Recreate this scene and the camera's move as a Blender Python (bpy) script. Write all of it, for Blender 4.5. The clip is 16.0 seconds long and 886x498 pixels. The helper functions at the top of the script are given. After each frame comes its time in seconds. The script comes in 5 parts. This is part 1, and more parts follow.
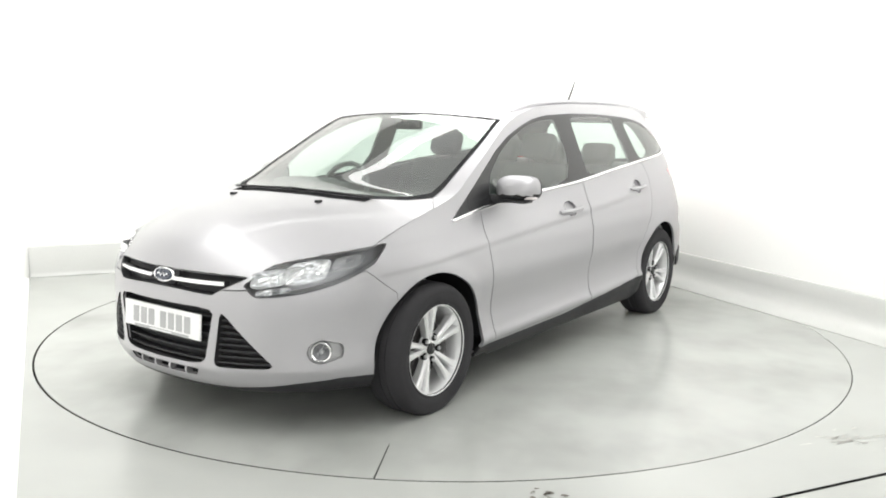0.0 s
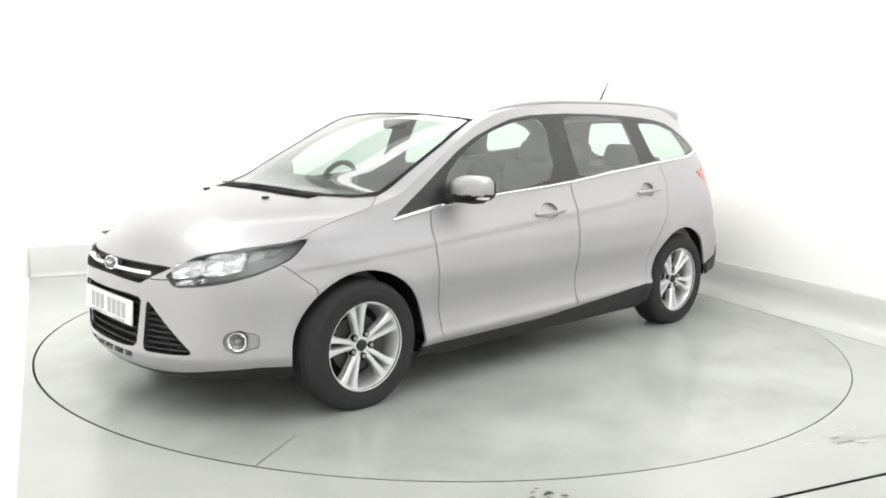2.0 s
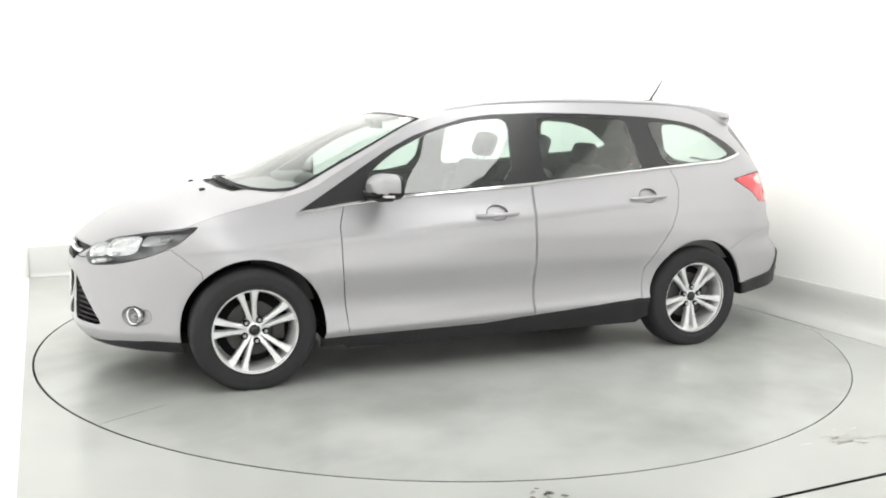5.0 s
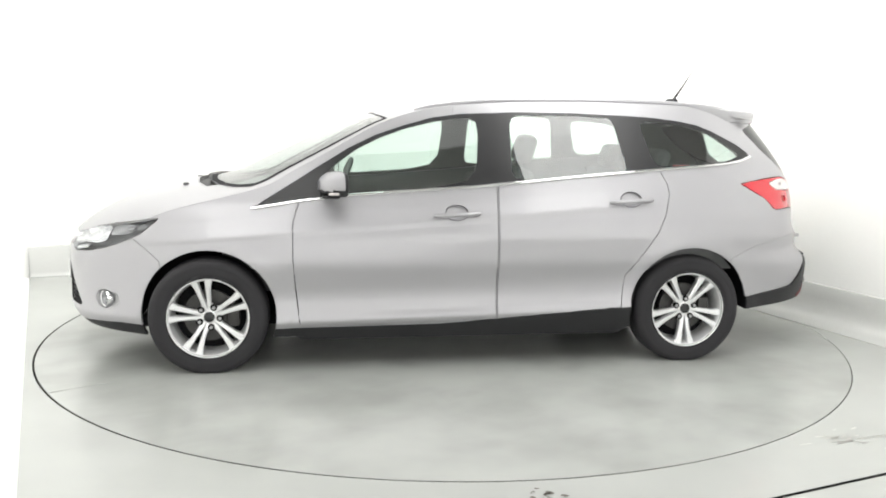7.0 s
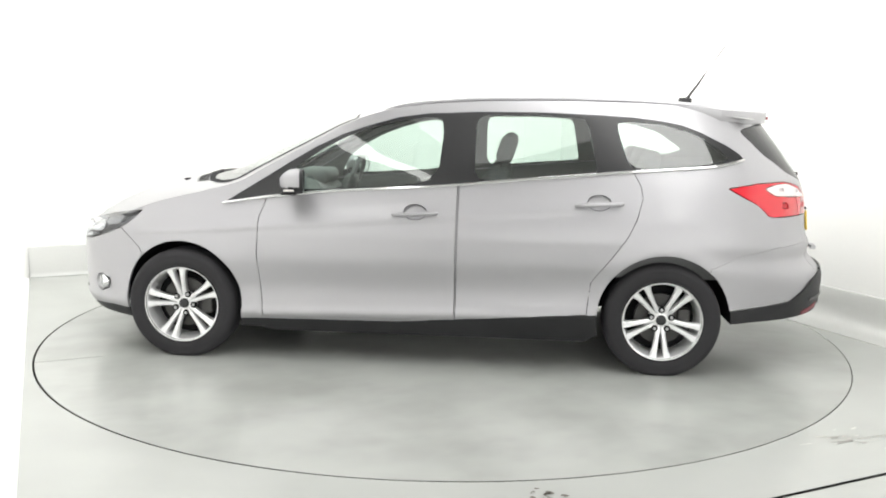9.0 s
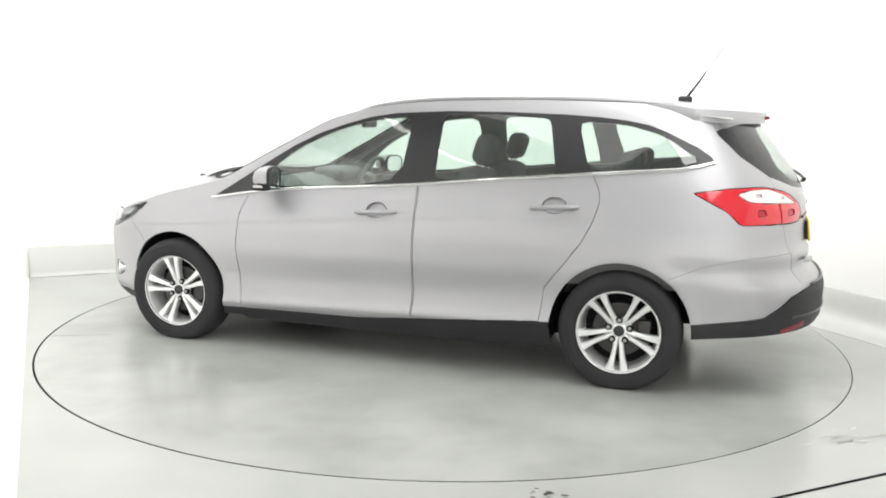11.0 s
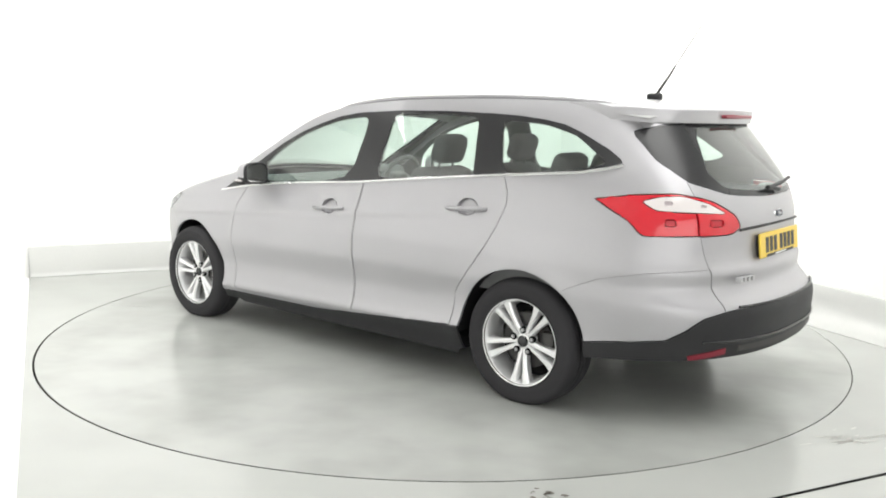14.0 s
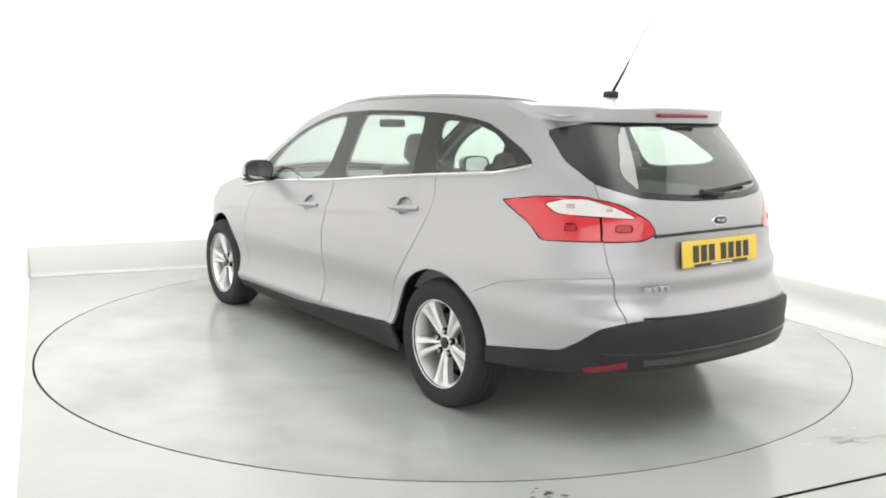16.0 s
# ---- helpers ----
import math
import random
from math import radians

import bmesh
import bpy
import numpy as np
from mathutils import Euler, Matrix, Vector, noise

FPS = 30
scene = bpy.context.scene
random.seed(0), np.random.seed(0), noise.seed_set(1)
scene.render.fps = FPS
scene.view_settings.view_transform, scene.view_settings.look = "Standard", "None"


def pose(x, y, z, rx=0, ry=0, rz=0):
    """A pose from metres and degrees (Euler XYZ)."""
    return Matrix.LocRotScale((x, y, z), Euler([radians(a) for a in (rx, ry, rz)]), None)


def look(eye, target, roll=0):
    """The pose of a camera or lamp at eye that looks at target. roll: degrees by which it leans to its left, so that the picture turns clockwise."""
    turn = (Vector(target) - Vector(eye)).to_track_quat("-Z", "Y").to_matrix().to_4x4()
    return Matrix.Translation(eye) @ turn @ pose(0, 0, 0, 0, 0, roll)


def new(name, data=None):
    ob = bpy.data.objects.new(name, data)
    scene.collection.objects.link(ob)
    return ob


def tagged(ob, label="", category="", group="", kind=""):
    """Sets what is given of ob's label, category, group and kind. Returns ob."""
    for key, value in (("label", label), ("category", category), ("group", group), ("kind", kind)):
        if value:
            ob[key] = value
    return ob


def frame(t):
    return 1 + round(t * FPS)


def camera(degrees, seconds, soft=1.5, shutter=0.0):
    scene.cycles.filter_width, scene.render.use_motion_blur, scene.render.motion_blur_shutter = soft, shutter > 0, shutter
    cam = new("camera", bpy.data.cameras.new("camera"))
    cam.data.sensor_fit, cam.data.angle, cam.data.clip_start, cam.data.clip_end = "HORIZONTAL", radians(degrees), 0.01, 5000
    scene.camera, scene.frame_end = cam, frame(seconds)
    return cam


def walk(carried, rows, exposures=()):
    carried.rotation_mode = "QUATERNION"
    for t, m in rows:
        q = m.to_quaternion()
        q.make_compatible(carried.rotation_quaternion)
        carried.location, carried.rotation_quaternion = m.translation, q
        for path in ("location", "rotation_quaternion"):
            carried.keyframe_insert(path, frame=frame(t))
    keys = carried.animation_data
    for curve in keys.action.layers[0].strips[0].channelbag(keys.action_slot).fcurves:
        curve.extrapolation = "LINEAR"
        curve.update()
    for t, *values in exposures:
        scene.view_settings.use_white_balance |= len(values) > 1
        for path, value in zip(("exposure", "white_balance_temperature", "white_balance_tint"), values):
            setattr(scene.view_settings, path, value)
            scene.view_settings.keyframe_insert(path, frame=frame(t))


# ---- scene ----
# ---------------------------------------------------------------- camera
EYE = (-0.0105, -5.4758, 1.3604)
TILT, ROLL = -8.878, 0.892
cam = camera(55.26, 16.0, soft=1.9)
AIM = (EYE[0], EYE[1] + math.cos(radians(TILT)), EYE[2] + math.sin(radians(TILT)))
walk(cam, [(0.0, look(EYE, AIM, ROLL)), (16.0, look(EYE, AIM, ROLL))])

# ---------------------------------------------------------------- light
world = bpy.data.worlds.new("studio_air")
scene.world = world
world.use_nodes = True
world.node_tree.nodes["Background"].inputs[0].default_value = (1, 1, 1, 1)
world.node_tree.nodes["Background"].inputs[1].default_value = 0.0
scene.view_settings.exposure = -0.36

# the booth is square and stands turned against the view
TURN = 24.0
E1 = Vector((math.cos(radians(TURN)), math.sin(radians(TURN)), 0))
E2 = Vector((-math.sin(radians(TURN)), math.cos(radians(TURN)), 0))
BACK, RIGHT, LEFT, FRONT = 2.68, 2.52, -2.50, -2.82
CEIL = 3.5


def booth(a, b, z=0.0):
    """A place from the booth's own two directions."""
    v = E1 * a + E2 * b
    return Vector((v.x, v.y, z))


def booth_depth(x, y):
    """How far back a place lies in the booth."""
    return E2.x * x + E2.y * y


def ceiling_lamp(name, a, b, sx, sy, watts):
    data = bpy.data.lights.new(name, "AREA")
    data.shape, data.size, data.size_y, data.energy = "RECTANGLE", sx, sy, watts
    data.color = (1.0, 1.0, 0.975)
    ob = new(name, data)
    p = booth(a, b, CEIL - 0.06)
    ob.matrix_world = pose(p.x, p.y, p.z, 0, 0, TURN)
    return ob


def fill_lamp(name, place, target, sx, sy, watts):
    """An unseen soft lamp, added at one place of the booth to face another."""
    data = bpy.data.lights.new(name, "AREA")
    data.shape, data.size, data.size_y, data.energy = "RECTANGLE", sx, sy, watts
    data.color = (1.0, 1.0, 0.975)
    ob = new(name, data)
    ob.matrix_world = look(booth(*place), booth(*target))
    return ob


ceiling_lamp("ceiling_softbox", -0.2, -0.8, 3.4, 4.6, 60)
# unseen fills added to whiten the walls and brighten the car's near side
fill_lamp("wall_fill_back", (0.0, BACK - 1.9, CEIL - 0.5), (0.0, BACK, 0.9), 5.0, 1.5, 120)
fill_lamp("wall_fill_right", (RIGHT - 1.9, -1.2, CEIL - 0.5), (RIGHT, -1.2, 0.45), 6.4, 1.5, 152)
fill_lamp("wall_fill_left", (-2.4, -1.8, CEIL - 0.5), (-4.2, -1.8, 0.9), 6.0, 1.5, 136)
fill_lamp("front_fill", (-0.9, -7.6, 1.85), (0.0, 0.0, 0.9), 6.2, 2.8, 130)
# ---------------------------------------------------------------- materials
def nodes_of(name):
    mat = bpy.data.materials.new(name)
    mat.use_nodes = True
    nt = mat.node_tree
    return mat, nt, nt.nodes["Principled BSDF"]


def surface(name, colour, rough=0.5, metal=0.0, coat=0.0, vary=0.06, scale=6.0, fine=60.0, bump=0.0, spec=0.5, rough_vary=0.1):
    """A plain material with broad stains, fine grain and a little relief."""
    mat, nt, bsdf = nodes_of(name)
    n, l = nt.nodes, nt.links
    co = n.new("ShaderNodeTexCoord")
    big, small = n.new("ShaderNodeTexNoise"), n.new("ShaderNodeTexNoise")
    big.inputs["Scale"].default_value, small.inputs["Scale"].default_value = scale, fine
    big.inputs["Detail"].default_value = 5
    for q in (big, small):
        l.new(co.outputs["Object"], q.inputs["Vector"])
    add = n.new("ShaderNodeMath")
    add.operation = "MULTIPLY_ADD"
    l.new(small.outputs["Fac"], add.inputs[0])
    add.inputs[1].default_value = 0.4
    l.new(big.outputs["Fac"], add.inputs[2])
    ramp = n.new("ShaderNodeMapRange")
    ramp.inputs["From Min"].default_value, ramp.inputs["From Max"].default_value = 0.35, 1.05
    ramp.inputs["To Min"].default_value, ramp.inputs["To Max"].default_value = 1 - vary, 1 + vary
    l.new(add.outputs[0], ramp.inputs["Value"])
    mul = n.new("ShaderNodeVectorMath")
    mul.operation = "SCALE"
    mul.inputs[0].default_value = colour
    l.new(ramp.outputs[0], mul.inputs["Scale"])
    l.new(mul.outputs[0], bsdf.inputs["Base Color"])
    rr = n.new("ShaderNodeMapRange")
    rr.inputs["To Min"].default_value, rr.inputs["To Max"].default_value = max(0.02, rough * (1 - rough_vary)), rough * (1 + rough_vary)
    l.new(big.outputs["Fac"], rr.inputs["Value"])
    l.new(rr.outputs[0], bsdf.inputs["Roughness"])
    bsdf.inputs["Metallic"].default_value = metal
    bsdf.inputs["Coat Weight"].default_value = coat
    bsdf.inputs["Coat Roughness"].default_value = 0.06
    bsdf.inputs["Specular IOR Level"].default_value = spec
    if bump:
        b = n.new("ShaderNodeBump")
        b.inputs["Strength"].default_value, b.inputs["Distance"].default_value = bump, 0.004
        l.new(small.outputs["Fac"], b.inputs["Height"])
        l.new(b.outputs[0], bsdf.inputs["Normal"])
    return mat


def clear_glass(name, tint, gloss=0.10):
    """A thin pane: tinted see-through with gloss that grows towards grazing view."""
    mat, nt, bsdf = nodes_of(name)
    n, l = nt.nodes, nt.links
    n.remove(bsdf)
    tr, gl, mix, lw = n.new("ShaderNodeBsdfTransparent"), n.new("ShaderNodeBsdfGlossy"), n.new("ShaderNodeMixShader"), n.new("ShaderNodeLayerWeight")
    lw.inputs["Blend"].default_value = 0.5
    pw, fr = n.new("ShaderNodeMath"), n.new("ShaderNodeMath")
    pw.operation, fr.operation = "POWER", "MULTIPLY_ADD"
    pw.inputs[1].default_value = 4.0
    l.new(lw.outputs["Facing"], pw.inputs[0])
    l.new(pw.outputs[0], fr.inputs[0])
    fr.inputs[1].default_value, fr.inputs[2].default_value = 0.85, gloss
    tr.inputs[0].default_value = (*tint, 1)
    gl.inputs["Roughness"].default_value = 0.03
    l.new(fr.outputs[0], mix.inputs[0])
    l.new(tr.outputs[0], mix.inputs[1])
    l.new(gl.outputs[0], mix.inputs[2])
    l.new(mix.outputs[0], n["Material Output"].inputs["Surface"])
    return mat


def metallic_paint(name, colour):
    """Silver car paint: flakes under a clear coat, with a faint dust."""
    mat, nt, bsdf = nodes_of(name)
    n, l = nt.nodes, nt.links
    co = n.new("ShaderNodeTexCoord")
    flake, dust = n.new("ShaderNodeTexVoronoi"), n.new("ShaderNodeTexNoise")
    flake.inputs["Scale"].default_value, dust.inputs["Scale"].default_value = 900, 3.0
    dust.inputs["Detail"].default_value = 6
    l.new(co.outputs["Object"], flake.inputs["Vector"])
    l.new(co.outputs["Object"], dust.inputs["Vector"])
    mr = n.new("ShaderNodeMapRange")
    mr.inputs["To Min"].default_value, mr.inputs["To Max"].default_value = 0.93, 1.05
    l.new(flake.outputs["Color"], mr.inputs["Value"])
    mul = n.new("ShaderNodeVectorMath")
    mul.operation = "SCALE"
    mul.inputs[0].default_value = colour
    l.new(mr.outputs[0], mul.inputs["Scale"])
    l.new(mul.outputs[0], bsdf.inputs["Base Color"])
    rr = n.new("ShaderNodeMapRange")
    rr.inputs["To Min"].default_value, rr.inputs["To Max"].default_value = 0.40, 0.48
    l.new(dust.outputs["Fac"], rr.inputs["Value"])
    l.new(rr.outputs[0], bsdf.inputs["Roughness"])
    bsdf.inputs["Metallic"].default_value = 0.62
    bsdf.inputs["Coat Weight"].default_value = 0.5
    bsdf.inputs["Coat Roughness"].default_value = 0.08
    return mat


M_PAINT = metallic_paint("silver_paint", (0.435, 0.428, 0.448))
M_BLACK = surface("black_plastic", (0.024, 0.024, 0.026), 0.5, vary=0.2, bump=0.1, fine=300, spec=0.3)
M_GLOSSBLACK = surface("gloss_black", (0.022, 0.022, 0.024), 0.25, spec=0.5)
M_SEAL = surface("seal_rubber", (0.02, 0.02, 0.022), 0.8, vary=0.15, spec=0.15)
M_LINER = surface("dark_liner", (0.012, 0.012, 0.013), 0.9, vary=0.2, spec=0.1)
M_RUBBER = surface("tyre_rubber", (0.033, 0.032, 0.035), 0.85, spec=0.3, vary=0.15, bump=0.3, fine=200)
M_ALLOY = surface("alloy_silver", (0.86, 0.86, 0.87), 0.30, metal=0.6, coat=0.3, vary=0.03)
M_BRAKE = surface("brake_iron", (0.075, 0.073, 0.072), 0.5, metal=0.7, vary=0.2)
M_CHROME = surface("chrome", (0.86, 0.86, 0.87), 0.08, metal=1.0, vary=0.01)
M_GLASS = clear_glass("window_glass", (0.76, 0.85, 0.805), 0.15)
M_LENS = clear_glass("lens_clear", (0.95, 0.96, 0.97), 0.04)
M_RED = surface("red_lens", (0.62, 0.015, 0.03), 0.12, coat=0.8, vary=0.05)
M_DARKRED = surface("dark_red_lens", (0.50, 0.013, 0.030), 0.3, coat=0.2)
M_DEEPRED = surface("deep_red_plastic", (0.20, 0.010, 0.025), 0.35, coat=0.1)
M_WHITELENS = surface("white_lens", (0.72, 0.67, 0.67), 0.15, coat=0.8)
M_REFLECT = surface("lamp_reflector", (0.80, 0.80, 0.81), 0.16, metal=0.9, vary=0.05)
M_CELLGREY = surface("pale_lamp_cell", (0.50, 0.44, 0.46), 0.25, coat=0.5)
M_LAMPGREY = surface("lamp_bezel", (0.45, 0.45, 0.46), 0.3, metal=0.3)
M_BEZEL = surface("headlamp_bowl", (0.27, 0.27, 0.28), 0.3, metal=0.5)
M_YELLOW = surface("yellow_plate", (0.80, 0.56, 0.07), 0.4, vary=0.03)
M_WHITE = surface("white_plate", (0.82, 0.82, 0.82), 0.4, vary=0.02)
M_INK = surface("plate_ink", (0.03, 0.03, 0.03), 0.5)
M_PALEINK = surface("pale_plate_ink", (0.42, 0.42, 0.43), 0.5)
M_FABRIC = surface("charcoal_fabric", (0.11, 0.114, 0.118), 0.9, vary=0.12)
M_DASH = surface("dashboard_plastic", (0.15, 0.153, 0.155), 0.7, vary=0.1)
M_HEADLINER = surface("headliner_cloth", (0.45, 0.45, 0.44), 0.95, vary=0.06)
M_BADGE = surface("badge_blue_grey", (0.06, 0.07, 0.10), 0.25, metal=0.5, coat=0.6)
M_WALL = surface("white_wall_paint", (0.87, 0.87, 0.855), 0.8, vary=0.02, scale=0.7, fine=40, bump=0.05)
M_CEIL = surface("white_ceiling", (0.45, 0.45, 0.44), 0.9, vary=0.02)
M_GAPDARK = surface("gap_dark", (0.03, 0.03, 0.03), 0.9)
M_SCUFF = surface("faint_brown_scuff", (0.385, 0.378, 0.352), 0.35, vary=0.15, fine=70)
M_STAIN = surface("oily_dirt", (0.13, 0.115, 0.10), 0.8, vary=0.4, fine=90)


def floor_paint(name, colour, low_tone=0.95):
    """Glossy floor paint with stains, dull patches and smears imitating dark reflections."""
    mat, nt, bsdf = nodes_of(name)
    n, l = nt.nodes, nt.links
    co = n.new("ShaderNodeTexCoord")
    big, mid, fine = (n.new("ShaderNodeTexNoise") for _ in range(3))
    for q, s, d in ((big, 0.55, 3), (mid, 1.6, 3), (fine, 60, 3)):
        q.inputs["Scale"].default_value, q.inputs["Detail"].default_value = s, d
        l.new(co.outputs["Object"], q.inputs["Vector"])
    dirt = n.new("ShaderNodeMapRange")
    dirt.interpolation_type = "SMOOTHSTEP"
    dirt.inputs["From Min"].default_value, dirt.inputs["From Max"].default_value = 0.30, 0.80
    dirt.inputs["To Min"].default_value, dirt.inputs["To Max"].default_value = 1.03, low_tone
    l.new(mid.outputs["Fac"], dirt.inputs["Value"])
    wide = n.new("ShaderNodeMapRange")
    wide.inputs["From Min"].default_value, wide.inputs["From Max"].default_value = 0.3, 0.7
    wide.inputs["To Min"].default_value, wide.inputs["To Max"].default_value = 0.96, 1.03
    l.new(big.outputs["Fac"], wide.inputs["Value"])
    patch, streak = n.new("ShaderNodeTexNoise"), n.new("ShaderNodeTexNoise")
    patch.inputs["Scale"].default_value, patch.inputs["Detail"].default_value = 1.8, 4
    patch.inputs["Roughness"].default_value, patch.inputs["Distortion"].default_value = 0.5, 0.3
    l.new(co.outputs["Object"], patch.inputs["Vector"])
    # streaks along one direction: scuffs, with dark reflections put into the colour
    long = n.new("ShaderNodeMapping")
    long.inputs["Rotation"].default_value = (0, 0, radians(24))
    long.inputs["Scale"].default_value = (1.0, 2.6, 1.0)
    l.new(co.outputs["Object"], long.inputs["Vector"])
    l.new(long.outputs[0], streak.inputs["Vector"])
    streak.inputs["Scale"].default_value, streak.inputs["Detail"].default_value = 1.3, 4
    streak.inputs["Roughness"].default_value = 0.5
    smears = n.new("ShaderNodeMath")
    smears.operation = "MULTIPLY_ADD"
    smears.inputs[1].default_value = 0.5
    l.new(streak.outputs["Fac"], smears.inputs[0])
    half = n.new("ShaderNodeMath")
    half.operation = "MULTIPLY"
    half.inputs[1].default_value = 0.5
    l.new(patch.outputs["Fac"], half.inputs[0])
    l.new(half.outputs[0], smears.inputs[2])
    scuff = n.new("ShaderNodeMapRange")
    scuff.interpolation_type = "SMOOTHSTEP"
    scuff.inputs["From Min"].default_value, scuff.inputs["From Max"].default_value = 0.44, 0.72
    scuff.inputs["To Min"].default_value, scuff.inputs["To Max"].default_value = 1.01, 0.45 + 0.55 * low_tone
    l.new(smears.outputs[0], scuff.inputs["Value"])
    both = n.new("ShaderNodeMath")
    both.operation = "MULTIPLY"
    l.new(dirt.outputs[0], both.inputs[0])
    l.new(scuff.outputs[0], both.inputs[1])
    mul = n.new("ShaderNodeMath")
    mul.operation = "MULTIPLY"
    l.new(both.outputs[0], mul.inputs[0])
    l.new(wide.outputs[0], mul.inputs[1])
    sc = n.new("ShaderNodeVectorMath")
    sc.operation = "SCALE"
    sc.inputs[0].default_value = colour
    l.new(mul.outputs[0], sc.inputs["Scale"])
    l.new(sc.outputs[0], bsdf.inputs["Base Color"])
    rr = n.new("ShaderNodeMapRange")
    rr.inputs["From Min"].default_value, rr.inputs["From Max"].default_value = 0.30, 0.70
    rr.inputs["To Min"].default_value, rr.inputs["To Max"].default_value = 0.14, 0.27
    l.new(smears.outputs[0], rr.inputs["Value"])
    l.new(rr.outputs[0], bsdf.inputs["Roughness"])
    b = n.new("ShaderNodeBump")
    b.inputs["Strength"].default_value, b.inputs["Distance"].default_value = 0.03, 0.003
    l.new(fine.outputs["Fac"], b.inputs["Height"])
    l.new(b.outputs[0], bsdf.inputs["Normal"])
    return mat


M_KERB = surface("grey_skirting_paint", (0.57, 0.575, 0.56), 0.32, vary=0.04, scale=2.0, fine=50)
# stronger smears on the plate: stains plus painted reflections of the car
M_TABLE = floor_paint("turntable_paint", (0.445, 0.455, 0.436), 0.78)
M_FLOOR = floor_paint("grey_floor_paint", (0.445, 0.455, 0.436))


# ---------------------------------------------------------------- mesh helpers
def finish(name, bm, material, smooth=True):
    me = bpy.data.meshes.new(name)
    bm.normal_update()
    bm.to_mesh(me)
    bm.free()
    for m in material if isinstance(material, (list, tuple)) else (material,):
        me.materials.append(m)
    if smooth:
        me.polygons.foreach_set("use_smooth", [True] * len(me.polygons))
        me.set_sharp_from_angle(angle=radians(38))
    return me


def part(name, bm, material, parent, label="", smooth=True):
    """One mesh object under a thing or a part."""
    ob = new(name, finish(name, bm, material, smooth))
    ob.parent = parent
    if label:
        ob["label"] = label
    return ob


def thing(name, bm, material, label, category, kind="", smooth=True):
    return tagged(new(name, finish(name, bm, material, smooth)), label, category, kind=kind)


def prism(bm, pts, normal, depth):
    """A plate from an outline, thickened along normal."""
    normal = Vector(normal)
    a = [bm.verts.new(Vector(p)) for p in pts]
    b = [bm.verts.new(Vector(p) + normal * depth) for p in pts]
    n = len(pts)
    bm.faces.new(a)
    bm.faces.new(b[::-1])
    for i in range(n):
        bm.faces.new((a[i], b[i], b[(i + 1) % n], a[(i + 1) % n]))
    bmesh.ops.recalc_face_normals(bm, faces=bm.faces)
    return bm


def box(bm, lo, hi, bevel=0.0, segments=2):
    r = bmesh.ops.create_cube(bm, size=1.0)
    for v in r["verts"]:
        v.co = Vector([lo[k] + (v.co[k] + 0.5) * (hi[k] - lo[k]) for k in range(3)])
    if bevel:
        edges = list({e for v in r["verts"] for e in v.link_edges})
        bmesh.ops.bevel(bm, geom=edges, offset=bevel, segments=segments, affect="EDGES", profile=0.5)
    return bm


def tube(bm, pts, radius, sides=8, taper=None):
    """A round bar along points."""
    pts = [Vector(p) for p in pts]
    rings = []
    for i, p in enumerate(pts):
        d = (pts[min(i + 1, len(pts) - 1)] - pts[max(i - 1, 0)]).normalized()
        up = Vector((0, 0, 1)) if abs(d.z) < 0.9 else Vector((1, 0, 0))
        u = d.cross(up).normalized()
        v = d.cross(u)
        r = radius if taper is None else radius * taper[i]
        rings.append([bm.verts.new(p + (u * math.cos(k * 2 * math.pi / sides) + v * math.sin(k * 2 * math.pi / sides)) * r) for k in range(sides)])
    for a, b in zip(rings, rings[1:]):
        for k in range(sides):
            bm.faces.new((a[k], a[(k + 1) % sides], b[(k + 1) % sides], b[k]))
    bm.faces.new(rings[0][::-1])
    bm.faces.new(rings[-1])
    bmesh.ops.recalc_face_normals(bm, faces=bm.faces)
    return bm


def lathe(bm, profile, steps=48, closed=False):
    """Turn (radius, y) points about the y axis."""
    rings = [[bm.verts.new((r * math.cos(k * 2 * math.pi / steps), y, r * math.sin(k * 2 * math.pi / steps))) for k in range(steps)] for r, y in profile]
    pairs = list(zip(rings, rings[1:])) + ([(rings[-1], rings[0])] if closed else [])
    for a, b in pairs:
        for k in range(steps):
            bm.faces.new((a[k], a[(k + 1) % steps], b[(k + 1) % steps], b[k]))
    bmesh.ops.recalc_face_normals(bm, faces=bm.faces)
    return bm


# ---------------------------------------------------------------- booth
def quad(bm, a, b, c, d):
    return bm.faces.new([bm.verts.new(p) for p in (a, b, c, d)])


TABLE_R, GAP = 2.450, 0.011


SIDE_N, SIDE_D = Vector((-math.cos(radians(25.35)), -math.sin(radians(25.35)), 0)), 2.4995


def side_edge(b, z=0.0):
    """The left edge of the grey floor at depth b of the booth."""
    a = (-SIDE_D + b * SIDE_N.dot(E2)) / -SIDE_N.dot(E1)
    return booth(a, b, z)


